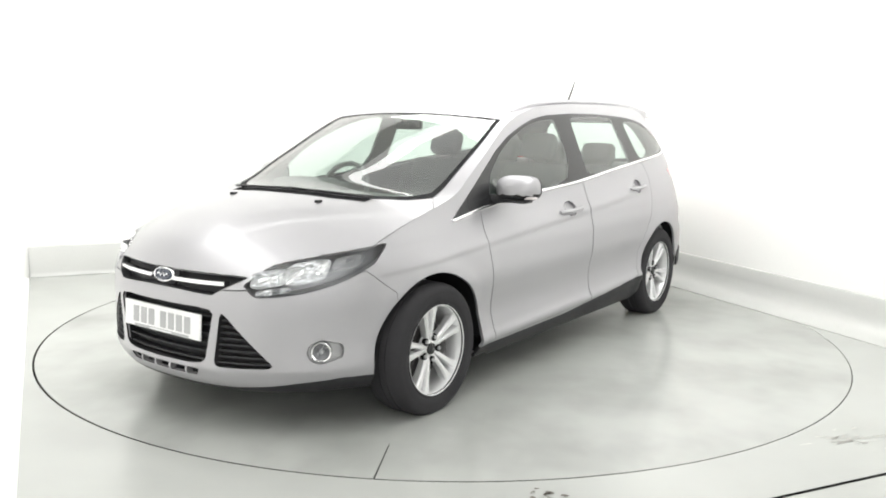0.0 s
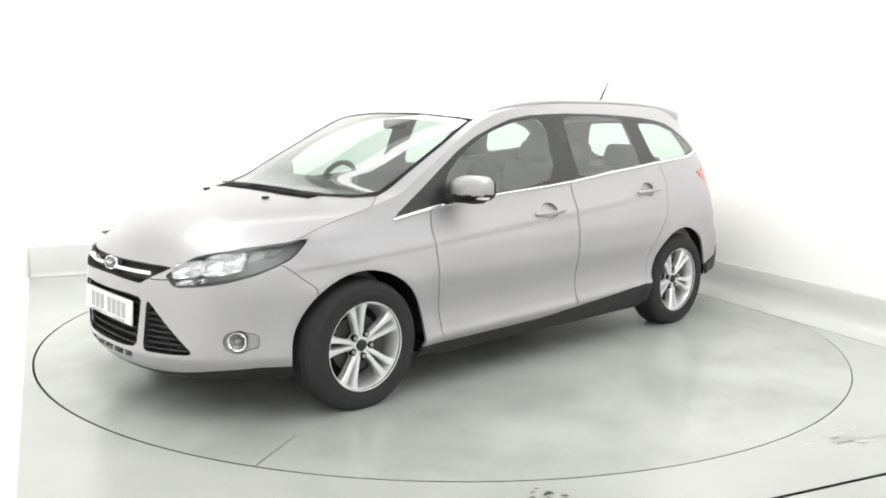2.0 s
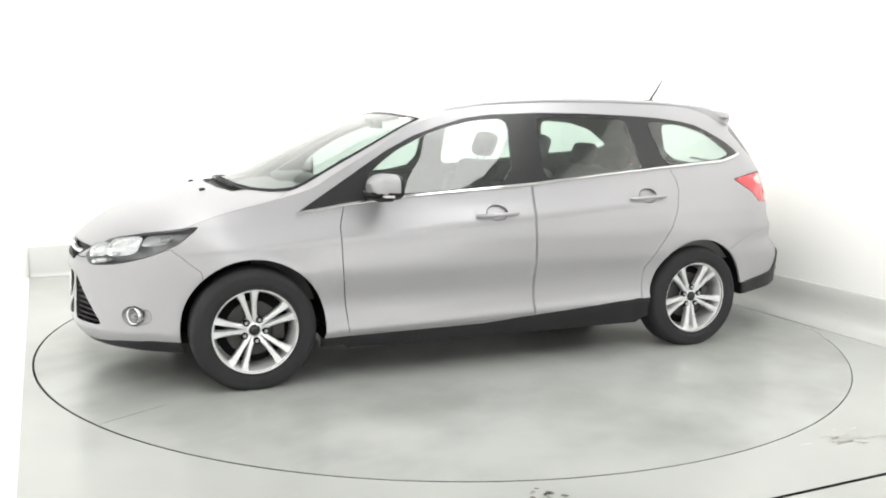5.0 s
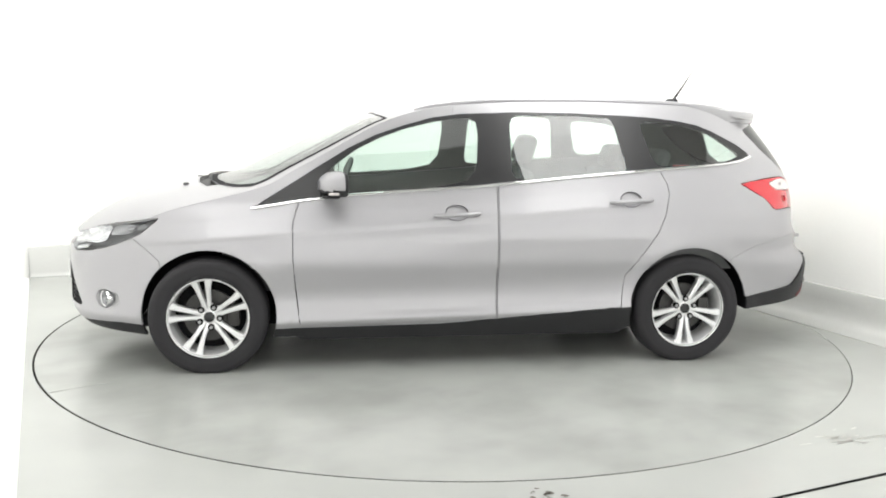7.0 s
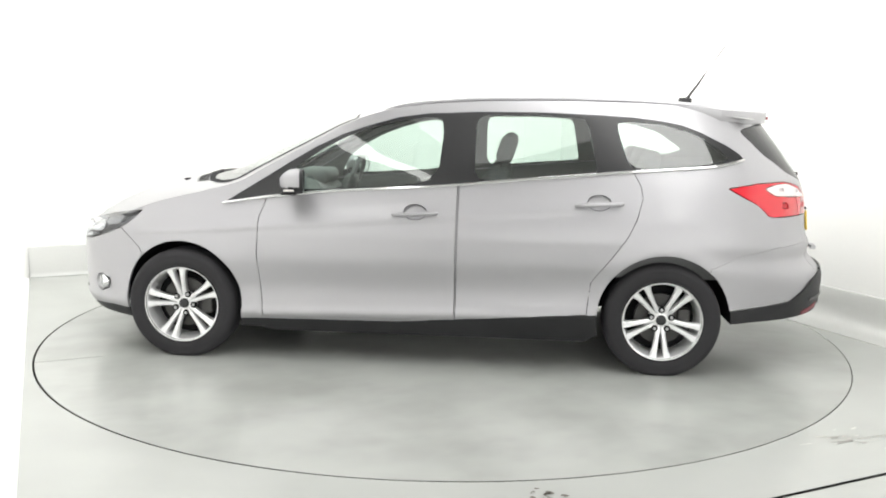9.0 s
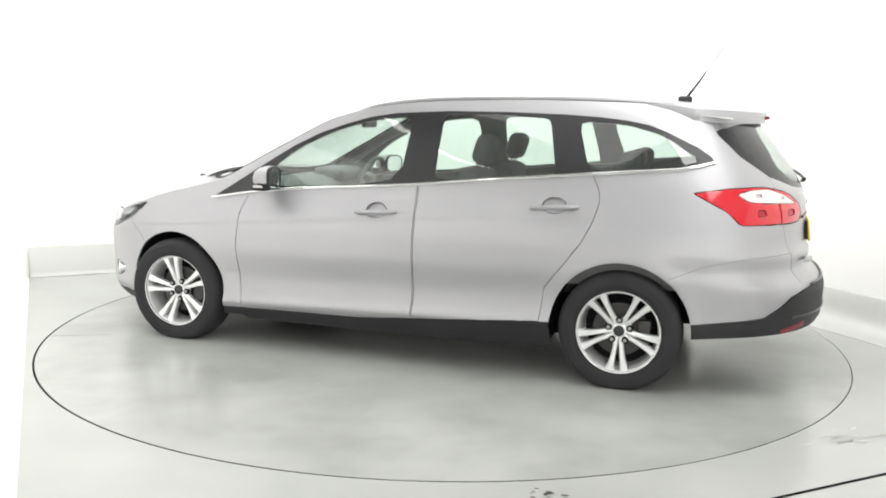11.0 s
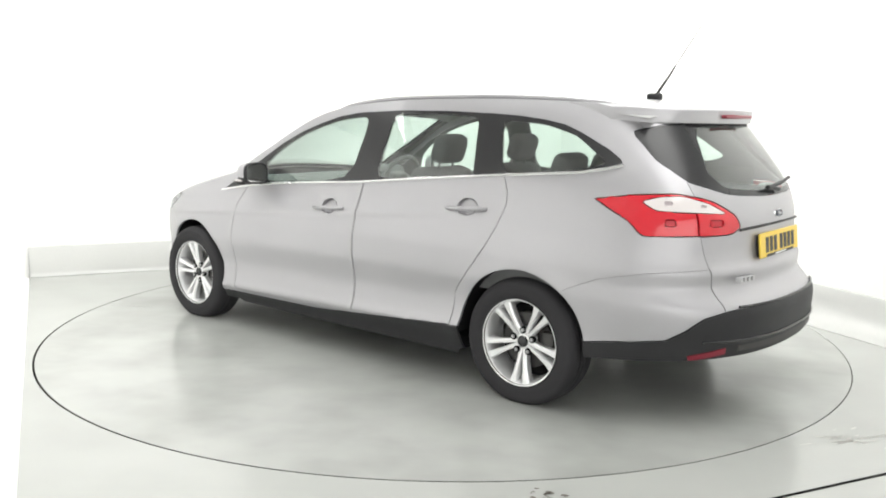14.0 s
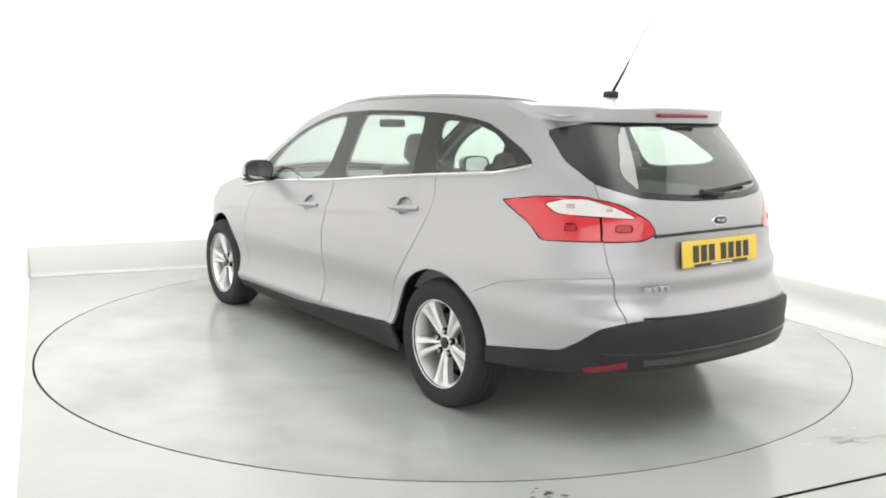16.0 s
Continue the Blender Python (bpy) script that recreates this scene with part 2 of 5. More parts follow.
def build_floor():
    """Grey floor sheet with the round opening for the turntable."""
    bm = bmesh.new()
    n = 240
    def rim_of_pit(i, extra=0.0):
        """The gap is shaped narrower on one side to imitate glare washing it out."""
        a = i * 2 * math.pi / n
        r = TABLE_R + GAP * (0.62 + 0.38 * math.cos(a - radians(218))) + extra
        return r * math.cos(a), r * math.sin(a)
    ring = [bm.verts.new((*rim_of_pit(i), 0)) for i in range(n)]
    outer = []
    for v in ring:
        d = Vector((v.co.x, v.co.y, 0)).normalized()
        ca, cb = d.dot(E1), d.dot(E2)
        cl = d.dot(SIDE_N)
        s = min(RIGHT / ca if ca > 1e-6 else 99, SIDE_D / cl if cl > 1e-6 else 99, ((BACK if cb > 0 else FRONT) / cb) if abs(cb) > 1e-6 else 99)
        outer.append(bm.verts.new(d * s))
    for i in range(n):
        j = (i + 1) % n
        bm.faces.new((ring[i], outer[i], outer[j], ring[j]))
    bmesh.ops.recalc_face_normals(bm, faces=bm.faces)
    thing("floor", bm, M_FLOOR, "pale grey glossy painted floor round the turntable", "floor", "structure", False)
    # pit wall in near-black: the gap's shade is put into its colour
    bm = bmesh.new()
    pit = [[bm.verts.new((*rim_of_pit(i, 0.001), z)) for i in range(n)] for z in (-0.002, -0.12)]
    for i in range(n):
        bm.faces.new((pit[0][i], pit[0][(i + 1) % n], pit[1][(i + 1) % n], pit[1][i]))
    thing("pit_edge", bm, M_GAPDARK, "pit wall coloured dark as shade in the turntable gap", "pit edge", "structure", False)
    bm = bmesh.new()
    quad(bm, booth(-4.2, -9, -0.12), booth(6, -9, -0.12), booth(6, 3.2, -0.12), booth(-4.2, 3.2, -0.12))
    thing("subfloor", bm, M_GAPDARK, "dark pit under the turntable", "pit", "structure", False)
    bm = bmesh.new()
    quad(bm, booth(-4.2, -9, -0.006), booth(6, -9, -0.006), booth(6, FRONT - 0.008, -0.006), booth(-4.2, FRONT - 0.008, -0.006))
    thing("floor_front", bm, M_FLOOR, "pale grey painted floor before the booth's joint", "floor", "structure", False)
    bm = bmesh.new()
    quad(bm, booth(-4.2, -5.0, -0.003), side_edge(-5.0, -0.003), side_edge(BACK, -0.003), booth(-4.2, BACK, -0.003))
    thing("floor_side", bm, M_WALL, "white floor strip beside the booth", "floor", "structure", False)


def build_walls():
    def wall(name, a0, b0, a1, b1, z0=-0.12):
        bm = bmesh.new()
        lo = (min(a0, a1), min(b0, b1))
        hi = (max(a0, a1), max(b0, b1))
        pts = [booth(lo[0], lo[1], z0), booth(hi[0], lo[1], z0), booth(hi[0], hi[1], z0), booth(lo[0], hi[1], z0)]
        prism(bm, pts, (0, 0, 1), CEIL - z0)
        return thing(name, bm, M_WALL, "plain white painted studio wall, brightly lit", "wall", "structure", False)
    wall("wall_back", -4.4, BACK, RIGHT + 0.2, BACK + 0.2)
    wall("wall_right", RIGHT, -9.2, RIGHT + 0.2, BACK - 0.002)
    wall("wall_left", -4.4, -9.2, -4.2, BACK - 0.002)
    wall("wall_behind", -4.198, -9.2, RIGHT - 0.002, -9.0)
    bm = bmesh.new()
    prism(bm, [booth(-4.4, -9.2, CEIL + 0.002), booth(RIGHT + 0.2, -9.2, CEIL + 0.002), booth(RIGHT + 0.2, BACK + 0.2, CEIL + 0.002), booth(-4.4, BACK + 0.2, CEIL + 0.002)], (0, 0, 1), 0.15)
    thing("ceiling", bm, M_CEIL, "plain white studio ceiling", "ceiling", "structure", False)
    # low grey upstand that curves out of the floor along both back walls
    tight = [(0.0, 0.25), (0.022, 0.25), (0.026, 0.244), (0.026, 0.035), (0.029, 0.022), (0.036, 0.011), (0.046, 0.004), (0.052, 0.002)]
    wide = [(0.0, 0.25), (0.022, 0.25), (0.026, 0.244), (0.028, 0.16), (0.036, 0.11), (0.052, 0.07), (0.078, 0.04), (0.115, 0.018), (0.16, 0.006), (0.21, 0.002)]
    def upstand(name, p0, p1, inward, cove):
        bm = bmesh.new()
        a = [bm.verts.new(p0 + inward * d + Vector((0, 0, z))) for d, z in cove]
        b = [bm.verts.new(p1 + inward * d + Vector((0, 0, z))) for d, z in cove]
        for i in range(len(cove) - 1):
            bm.faces.new((a[i], a[i + 1], b[i + 1], b[i]))
        bm.faces.new(a)
        bm.faces.new(b[::-1])
        bmesh.ops.recalc_face_normals(bm, faces=bm.faces)
        thing(name, bm, M_KERB, "low pale grey coved skirting at the foot of the wall", "skirting", "structure")
    upstand("baseboard_back", booth(-2.56, BACK - 0.002), booth(RIGHT - 0.03, BACK - 0.002), -E2, tight)
    upstand("baseboard_right", booth(RIGHT - 0.002, -4.5), booth(RIGHT - 0.002, BACK - 0.03), -E1, wide)


build_floor()
build_walls()


def build_turntable():
    """Round steel plate that turns flush with the floor, with one radial joint at its rim."""
    bm = bmesh.new()
    n = 180
    half = 0.004 / TABLE_R
    angles = [half + (2 * math.pi - 2 * half) * i / n for i in range(n + 1)]
    rim = [(TABLE_R * math.cos(a), TABLE_R * math.sin(a), 0.0) for a in angles]
    inner = [(2.10, -0.002, 0.0), (2.10, 0.002, 0.0)]
    prism(bm, rim + inner, (0, 0, -1), 0.05)
    ob = thing("turntable", bm, M_TABLE, "round grey painted vehicle turntable flush with the floor", "turntable", "", False)
    # plate's side likewise takes the gap's shade as colour
    bm = bmesh.new()
    lo = [[bm.verts.new(((TABLE_R + d) * math.cos(i * 2 * math.pi / n), (TABLE_R + d) * math.sin(i * 2 * math.pi / n), z)) for i in range(n)] for d, z in ((0.0008, -0.0015), (0.0008, -0.06), (-0.03, -0.06))]
    for a, b in zip(lo, lo[1:]):
        for i in range(n):
            bm.faces.new((a[i], a[(i + 1) % n], b[(i + 1) % n], b[i]))
    bmesh.ops.recalc_face_normals(bm, faces=bm.faces)
    part("dark_rim_side", bm, M_GAPDARK, ob, "turntable side coloured dark as shade in the gap")
    bm = bmesh.new()
    box(bm, (2.10, -0.004, -0.02), (TABLE_R - 0.001, 0.004, -0.006))
    part("joint", bm, M_GAPDARK, ob, "dark radial joint")
    return ob


turntable = build_turntable()


# ---------------------------------------------------------------- the car's skin, in its own space: x forward, y to its left, z up
Z_LEV = (0.15, 0.19, 0.25, 0.30, 0.40, 0.50, 0.60, 0.70, 0.80, 0.90, 1.00, 1.10, 1.20, 1.30, 1.40, 1.50)
W_LEV = (0.83, 0.855, 0.882, 0.893, 0.888, 0.893, 0.902, 0.902, 0.884, 0.850, 0.815, 0.778, 0.736, 0.692, 0.645, 0.58)
F_LEV = (2.06, 2.12, 2.17, 2.185, 2.185, 2.185, 2.18, 2.16, 2.11, 2.02, 1.95, 1.90, 1.88, 1.86, 1.84, 1.82)
R_Z = (0.15, 0.19, 0.25, 0.30, 0.40, 0.50, 0.54, 0.57, 0.60, 0.64, 0.69, 0.74, 0.80, 0.90, 1.00, 1.10, 1.20, 1.30, 1.40, 1.50)
R_LEV = (2.16, 2.20, 2.25, 2.285, 2.315, 2.32, 2.31, 2.287, 2.258, 2.236, 2.240, 2.219, 2.21, 2.21, 2.19, 2.135, 2.065, 1.985, 1.905, 1.83)
PROF_X = (-2.4, -2.1, -1.9, -1.58, -1.19, -0.82, -0.45, 0.0, 0.27, 0.48, 0.69, 0.90, 1.10, 1.24, 1.31, 1.45, 1.60, 1.75, 1.90, 2.00, 2.10, 2.16, 2.20)
PROF_Z = (1.33, 1.385, 1.425, 1.463, 1.485, 1.492, 1.488, 1.463, 1.422, 1.362, 1.278, 1.180, 1.085, 1.018, 1.000, 0.978, 0.950, 0.912, 0.855, 0.805, 0.735, 0.68, 0.62)
NF, MW = 5.2, 2.4


def tail_power(z):
    """How square the tail is in plan at height z."""
    return float(np.interp(z, (0.95, 1.3), (8.0, 9.0)))


HUB_X, HUB_Z = 1.324, 0.305


def smooth_table(xs, ys):
    """A smooth curve through points (monotone cubic)."""
    xs, ys = np.array(xs, float), np.array(ys, float)
    h, d = np.diff(xs), np.diff(ys) / np.diff(xs)
    m = np.zeros_like(ys)
    m[0], m[-1] = d[0], d[-1]
    for i in range(1, len(xs) - 1):
        if d[i - 1] * d[i] > 0:
            w1, w2 = 2 * h[i] + h[i - 1], h[i] + 2 * h[i - 1]
            m[i] = (w1 + w2) / (w1 / d[i - 1] + w2 / d[i])

    def f(x):
        x = np.clip(x, xs[0], xs[-1])
        i = np.clip(np.searchsorted(xs, x) - 1, 0, len(h) - 1)
        t = (x - xs[i]) / h[i]
        return (1 + 2 * t) * (1 - t) ** 2 * ys[i] + t * (1 - t) ** 2 * h[i] * m[i] + t * t * (3 - 2 * t) * ys[i + 1] + t * t * (t - 1) * h[i] * m[i + 1]
    return f


f_w, f_front, f_rear, f_prof = (smooth_table(Z_LEV, W_LEV), smooth_table(Z_LEV, F_LEV), smooth_table(R_Z, R_LEV), smooth_table(PROF_X, PROF_Z))
f_bow = smooth_table((-2.4, -0.6, 0.3, 0.7, 1.2, 1.6, 2.2), (0.02, 0.02, 0.16, 0.34, 0.42, 0.40, 0.45))
f_crown = smooth_table((-2.4, -0.5, 0.4, 1.0, 1.3, 1.7, 2.2), (0.10, 0.10, 0.08, 0.05, 0.09, 0.10, 0.06))


def top_z(x, y):
    """Height of the bonnet, windscreen and roof skin."""
    return f_prof(x + f_bow(x) * y * y) - f_crown(x) * y * y


def feature_z(x):
    return 0.80 - 0.075 * (x - 0.15)


def ease(x, lo, hi):
    t = min(1.0, max(0.0, (x - lo) / (hi - lo)))
    return t * t * (3 - 2 * t)


def side_point(a, z):
    """A place on the body's flank: a runs from 0 (nose) to pi (tail) round the plan at height z."""
    c, s = math.cos(a), math.sin(a)
    if c >= 0:
        x = float(f_front(z)) * c ** (2 / NF)
    else:
        x = -float(f_rear(z)) * (-c) ** (2 / tail_power(z))
    y = float(f_w(z)) * max(s, 0.0) ** (2 / MW)
    y *= 1 - 0.072 * ease(x, -0.5, 1.1) * (1 - ease(x, 1.1, 1.85)) * ease(z, 0.55, 0.92)
    mid = max(0.0, 1 - (abs(x) / 1.75) ** 6)
    d = z - feature_z(x)
    y += 0.008 * (max(0.0, 1 - d / 0.09) if d > 0 else max(0.0, 1 + d / 0.016)) * mid * min(1.0, max(0.0, (x + 1.2) / 0.5))
    y += 0.016 * math.exp(-((z - (0.292 - 0.03 * x)) / 0.030) ** 2) * mid
    y -= 0.012 * math.exp(-((z - (0.44 - 0.03 * x)) / 0.09) ** 2) * mid
    for hx in (HUB_X, -HUB_X):
        r = math.hypot(x - hx, z - HUB_Z)
        y += 0.010 * math.exp(-((r - 0.36) / 0.06) ** 2) * (z > HUB_Z - 0.15)
    return x, y, z


def side_top(a):
    """Where the flank meets the top skin."""
    lo, hi = 0.4, 1.5
    for _ in range(34):
        z = 0.5 * (lo + hi)
        x, y, _z = side_point(a, z)
        if float(top_z(x, y)) > z:
            lo = z
        else:
            hi = z
    return 0.5 * (lo + hi)


def side_bottom(x, y):
    if x > 0.9:
        return 0.185 + 0.02 * max(0.0, x - 1.6)
    if x > -1.0:
        return 0.165
    return float(np.interp(x, (-2.3, -1.66, -1.0), (0.335, 0.295, 0.20)))


# ---------------------------------------------------------------- skin mesh (left half) and the cuts that part it into panels
def build_skin():
    bm = bmesh.new()
    kind = bm.faces.layers.int.new("kind")
    tag = bm.faces.layers.int.new("tag")
    fine = np.concatenate([np.linspace(0, math.pi / 2 - 1e-9, 3000) ** 1.0, np.linspace(math.pi / 2, math.pi, 3000)])
    # even steps along the plan at sill height; the powers crowd the middle, so blend in steps of length
    warped = []
    for q in np.linspace(0, 1, 4000):
        warped.append(math.pi / 2 - math.copysign(1, 0.5 - q) * (abs(1 - 2 * q) ** 5.0) * math.pi / 2)
    fine = np.unique(np.concatenate([fine, warped]))
    pts = np.array([side_point(a, 0.62)[:2] for a in fine])
    length = np.concatenate([[0], np.cumsum(np.hypot(*np.diff(pts, axis=0).T))])
    cols = 230
    angles = np.interp(np.linspace(0, length[-1], cols + 1), length, fine)
    angles[0], angles[-1] = 0.0, math.pi
    rows, across = 84, 22
    grid, tops = [], []
    for a in angles:
        zt = side_top(a)
        x, y, _ = side_point(a, 0.4)
        zb = side_bottom(x, y)
        line = [bm.verts.new(side_point(a, zb + (zt - zb) * k / rows)) for k in range(rows + 1)]
        grid.append(line)
    for line in (grid[0], grid[-1]):
        for v in line:
            v.co.y = 0.0
    for i in range(cols):
        for k in range(rows):
            f = bm.faces.new((grid[i][k], grid[i][k + 1], grid[i + 1][k + 1], grid[i + 1][k]))
            f[kind] = 0
    lines = []
    for line in grid:
        e = line[-1]
        pts = [bm.verts.new((e.co.x, e.co.y * k / across, float(top_z(e.co.x, e.co.y * k / across)))) for k in range(across)] if e.co.y > 1e-6 else None
        lines.append((pts, e))
    for (p, e), (q, g) in zip(lines, lines[1:]):
        pp, qq = (p + [e]) if p else [e] * (across + 1), (q + [g]) if q else [g] * (across + 1)
        for k in range(across):
            vs = []
            for v in (pp[k], qq[k], qq[k + 1], pp[k + 1]):
                if v not in vs:
                    vs.append(v)
            if len(vs) > 2:
                f = bm.faces.new(vs)
                f[kind] = 1
    bm.normal_update()
    up = sum(f.normal.z for f in bm.faces if f[kind] == 1)
    out = sum(f.normal.y for f in bm.faces if f[kind] == 0)
    for f in list(bm.faces):
        if (f[kind] == 1 and up < 0) or (f[kind] == 0 and out < 0):
            f.normal_flip()
    return bm, kind, tag


SIDE_VIEW = (Vector((1, 0, 0)), Vector((0, 0, 1)))
END_VIEW = (Vector((0, 1, 0)), Vector((0, 0, 1)))
PLAN_VIEW = (Vector((1, 0, 0)), Vector((0, 1, 0)))
NOSE_VIEW = (Vector((-1, 1, 0)).normalized(), Vector((0, 0, 1)))
TAIL_VIEW = (Vector((-1, -1, 0)).normalized(), Vector((0, 0, 1)))


def inside_outline(u, v, poly):
    hit = False
    for (a, b), (c, d) in zip(poly, poly[1:] + poly[:1]):
        if (b > v) != (d > v) and u < (c - a) * (v - b) / (d - b) + a:
            hit = not hit
    return hit


def rounded(poly, steps=3, share=0.3):
    """Corners of an outline eased."""
    out = []
    n = len(poly)
    for i in range(n):
        p, a, b = Vector(poly[i]), Vector(poly[i - 1]), Vector(poly[(i + 1) % n])
        s, e = p.lerp(a, share), p.lerp(b, share)
        for k in range(steps + 1):
            t = k / steps
            out.append(tuple(s.lerp(p, t).lerp(p.lerp(e, t), t)))
    return out


def cut(skin, poly, view, number, where, only=None, among=None):
    """Cut an outline into the skin, seen along one direction, and mark what lies inside."""
    bm, kind, tag = skin
    u, v = view
    depth = u.cross(v)
    lo_u, hi_u = min(p[0] for p in poly) - 0.01, max(p[0] for p in poly) + 0.01
    lo_v, hi_v = min(p[1] for p in poly) - 0.01, max(p[1] for p in poly) + 0.01

    def spans(f):
        us, vs = [x.co.dot(u) for x in f.verts], [x.co.dot(v) for x in f.verts]
        return min(us), max(us), min(vs), max(vs)
    live = {}
    for f in bm.faces:
        if (only is None or f[kind] == only) and (among is None or f[tag] == among) and where(f.calc_center_median()):
            s = spans(f)
            if s[1] > lo_u and s[0] < hi_u and s[3] > lo_v and s[2] < hi_v:
                live[f] = s
    for p, q in zip(poly, poly[1:] + poly[:1]):
        if abs(p[0] - q[0]) + abs(p[1] - q[1]) < 1e-6:
            continue
        eps = 0.0005
        b = (min(p[0], q[0]) - eps, max(p[0], q[0]) + eps, min(p[1], q[1]) - eps, max(p[1], q[1]) + eps)
        near = [f for f, s in live.items() if s[1] > b[0] and s[0] < b[1] and s[3] > b[2] and s[2] < b[3]]
        if not near:
            continue
        for f in near:
            del live[f]
        geom = set(near)
        for f in near:
            geom.update(f.edges)
            geom.update(f.verts)
        a3 = u * p[0] + v * p[1]
        along = (u * (q[0] - p[0]) + v * (q[1] - p[1])).normalized()
        r = bmesh.ops.bisect_plane(bm, geom=list(geom), dist=1e-5, plane_co=a3, plane_no=along.cross(depth).normalized())
        for f in set(near) | {g for g in r["geom"] if isinstance(g, bmesh.types.BMFace)}:
            if f.is_valid:
                live[f] = spans(f)
    for f in live:
        c = f.calc_center_median()
        if inside_outline(c.dot(u), c.dot(v), poly):
            f[tag] = number


def flat(pts, view):
    return [(Vector(p).dot(view[0]), Vector(p).dot(view[1])) for p in pts]


FENDER, FDOOR, RDOOR, TRIM, GLASS_F, GLASS_R, GLASS_Q, SILL, BUMPER, CHIN, RBUMPER, RLOWER, GATE, RGLASS, TAIL, TAILWHITE, \
    GRILLE, LOWGRILLE, SLOT, TRI, HEAD, FOG, SCREEN, HOOD, COWL, ROOF, ARCH, REFLECTOR, QUARTER, TAIL_IN, WHITE_IN, BOWL_F, BOWL_R, SEAL, FRIT, CELL_A, CELL_B, CELL_C, CELL_D = range(1, 40)

BELT = [(1.10, 0.868), (0.85, 0.908), (0.58, 0.94), (0.29, 0.962), (-0.02, 0.983), (-0.23, 1.0), (-0.63, 1.04), (-1.11, 1.083), (-1.56, 1.118)]
DLO_TOP = [(-1.66, 1.137), (-1.735, 1.158), (-1.715, 1.185), (-1.65, 1.228), (-1.58, 1.262), (-1.50, 1.30), (-1.41, 1.334), (-1.30, 1.355), (-1.15, 1.372), (-0.98, 1.382), (-0.66, 1.392), (-0.34, 1.392),
           (-0.03, 1.378), (0.13, 1.355), (0.28, 1.313), (0.44, 1.258), (0.59, 1.185), (0.73, 1.10), (0.88, 1.005)]


HANDLES = ((0.012, 0.840), (-0.970, 0.912))


def arch_outline(hx):
    return [(hx + 0.352 * math.cos(k * math.pi / 24), HUB_Z + 0.352 * math.sin(k * math.pi / 24)) for k in range(-4, 29)] + [(hx - 0.33, 0.05), (hx + 0.33, 0.05)]


def cut_cells(skin, tail):
    """Small bulb cells behind the tail lamp's lens."""
    for (x, y, z), w, h, number in (((-1.975, 0.685, 0.915), 0.022, 0.013, CELL_A), ((-2.11, 0.51, 0.912), 0.032, 0.013, CELL_B), ((-1.965, 0.68, 1.000), 0.018, 0.009, CELL_C), ((-2.07, 0.56, 0.987), 0.014, 0.006, CELL_D)):
        u, v = flat([(x, y, z)], TAIL_VIEW)[0]
        cut(skin, rounded([(u - w, v - h), (u + w, v - h), (u + w, v + h), (u - w, v + h)], 2, 0.2), TAIL_VIEW, number, tail, 0)


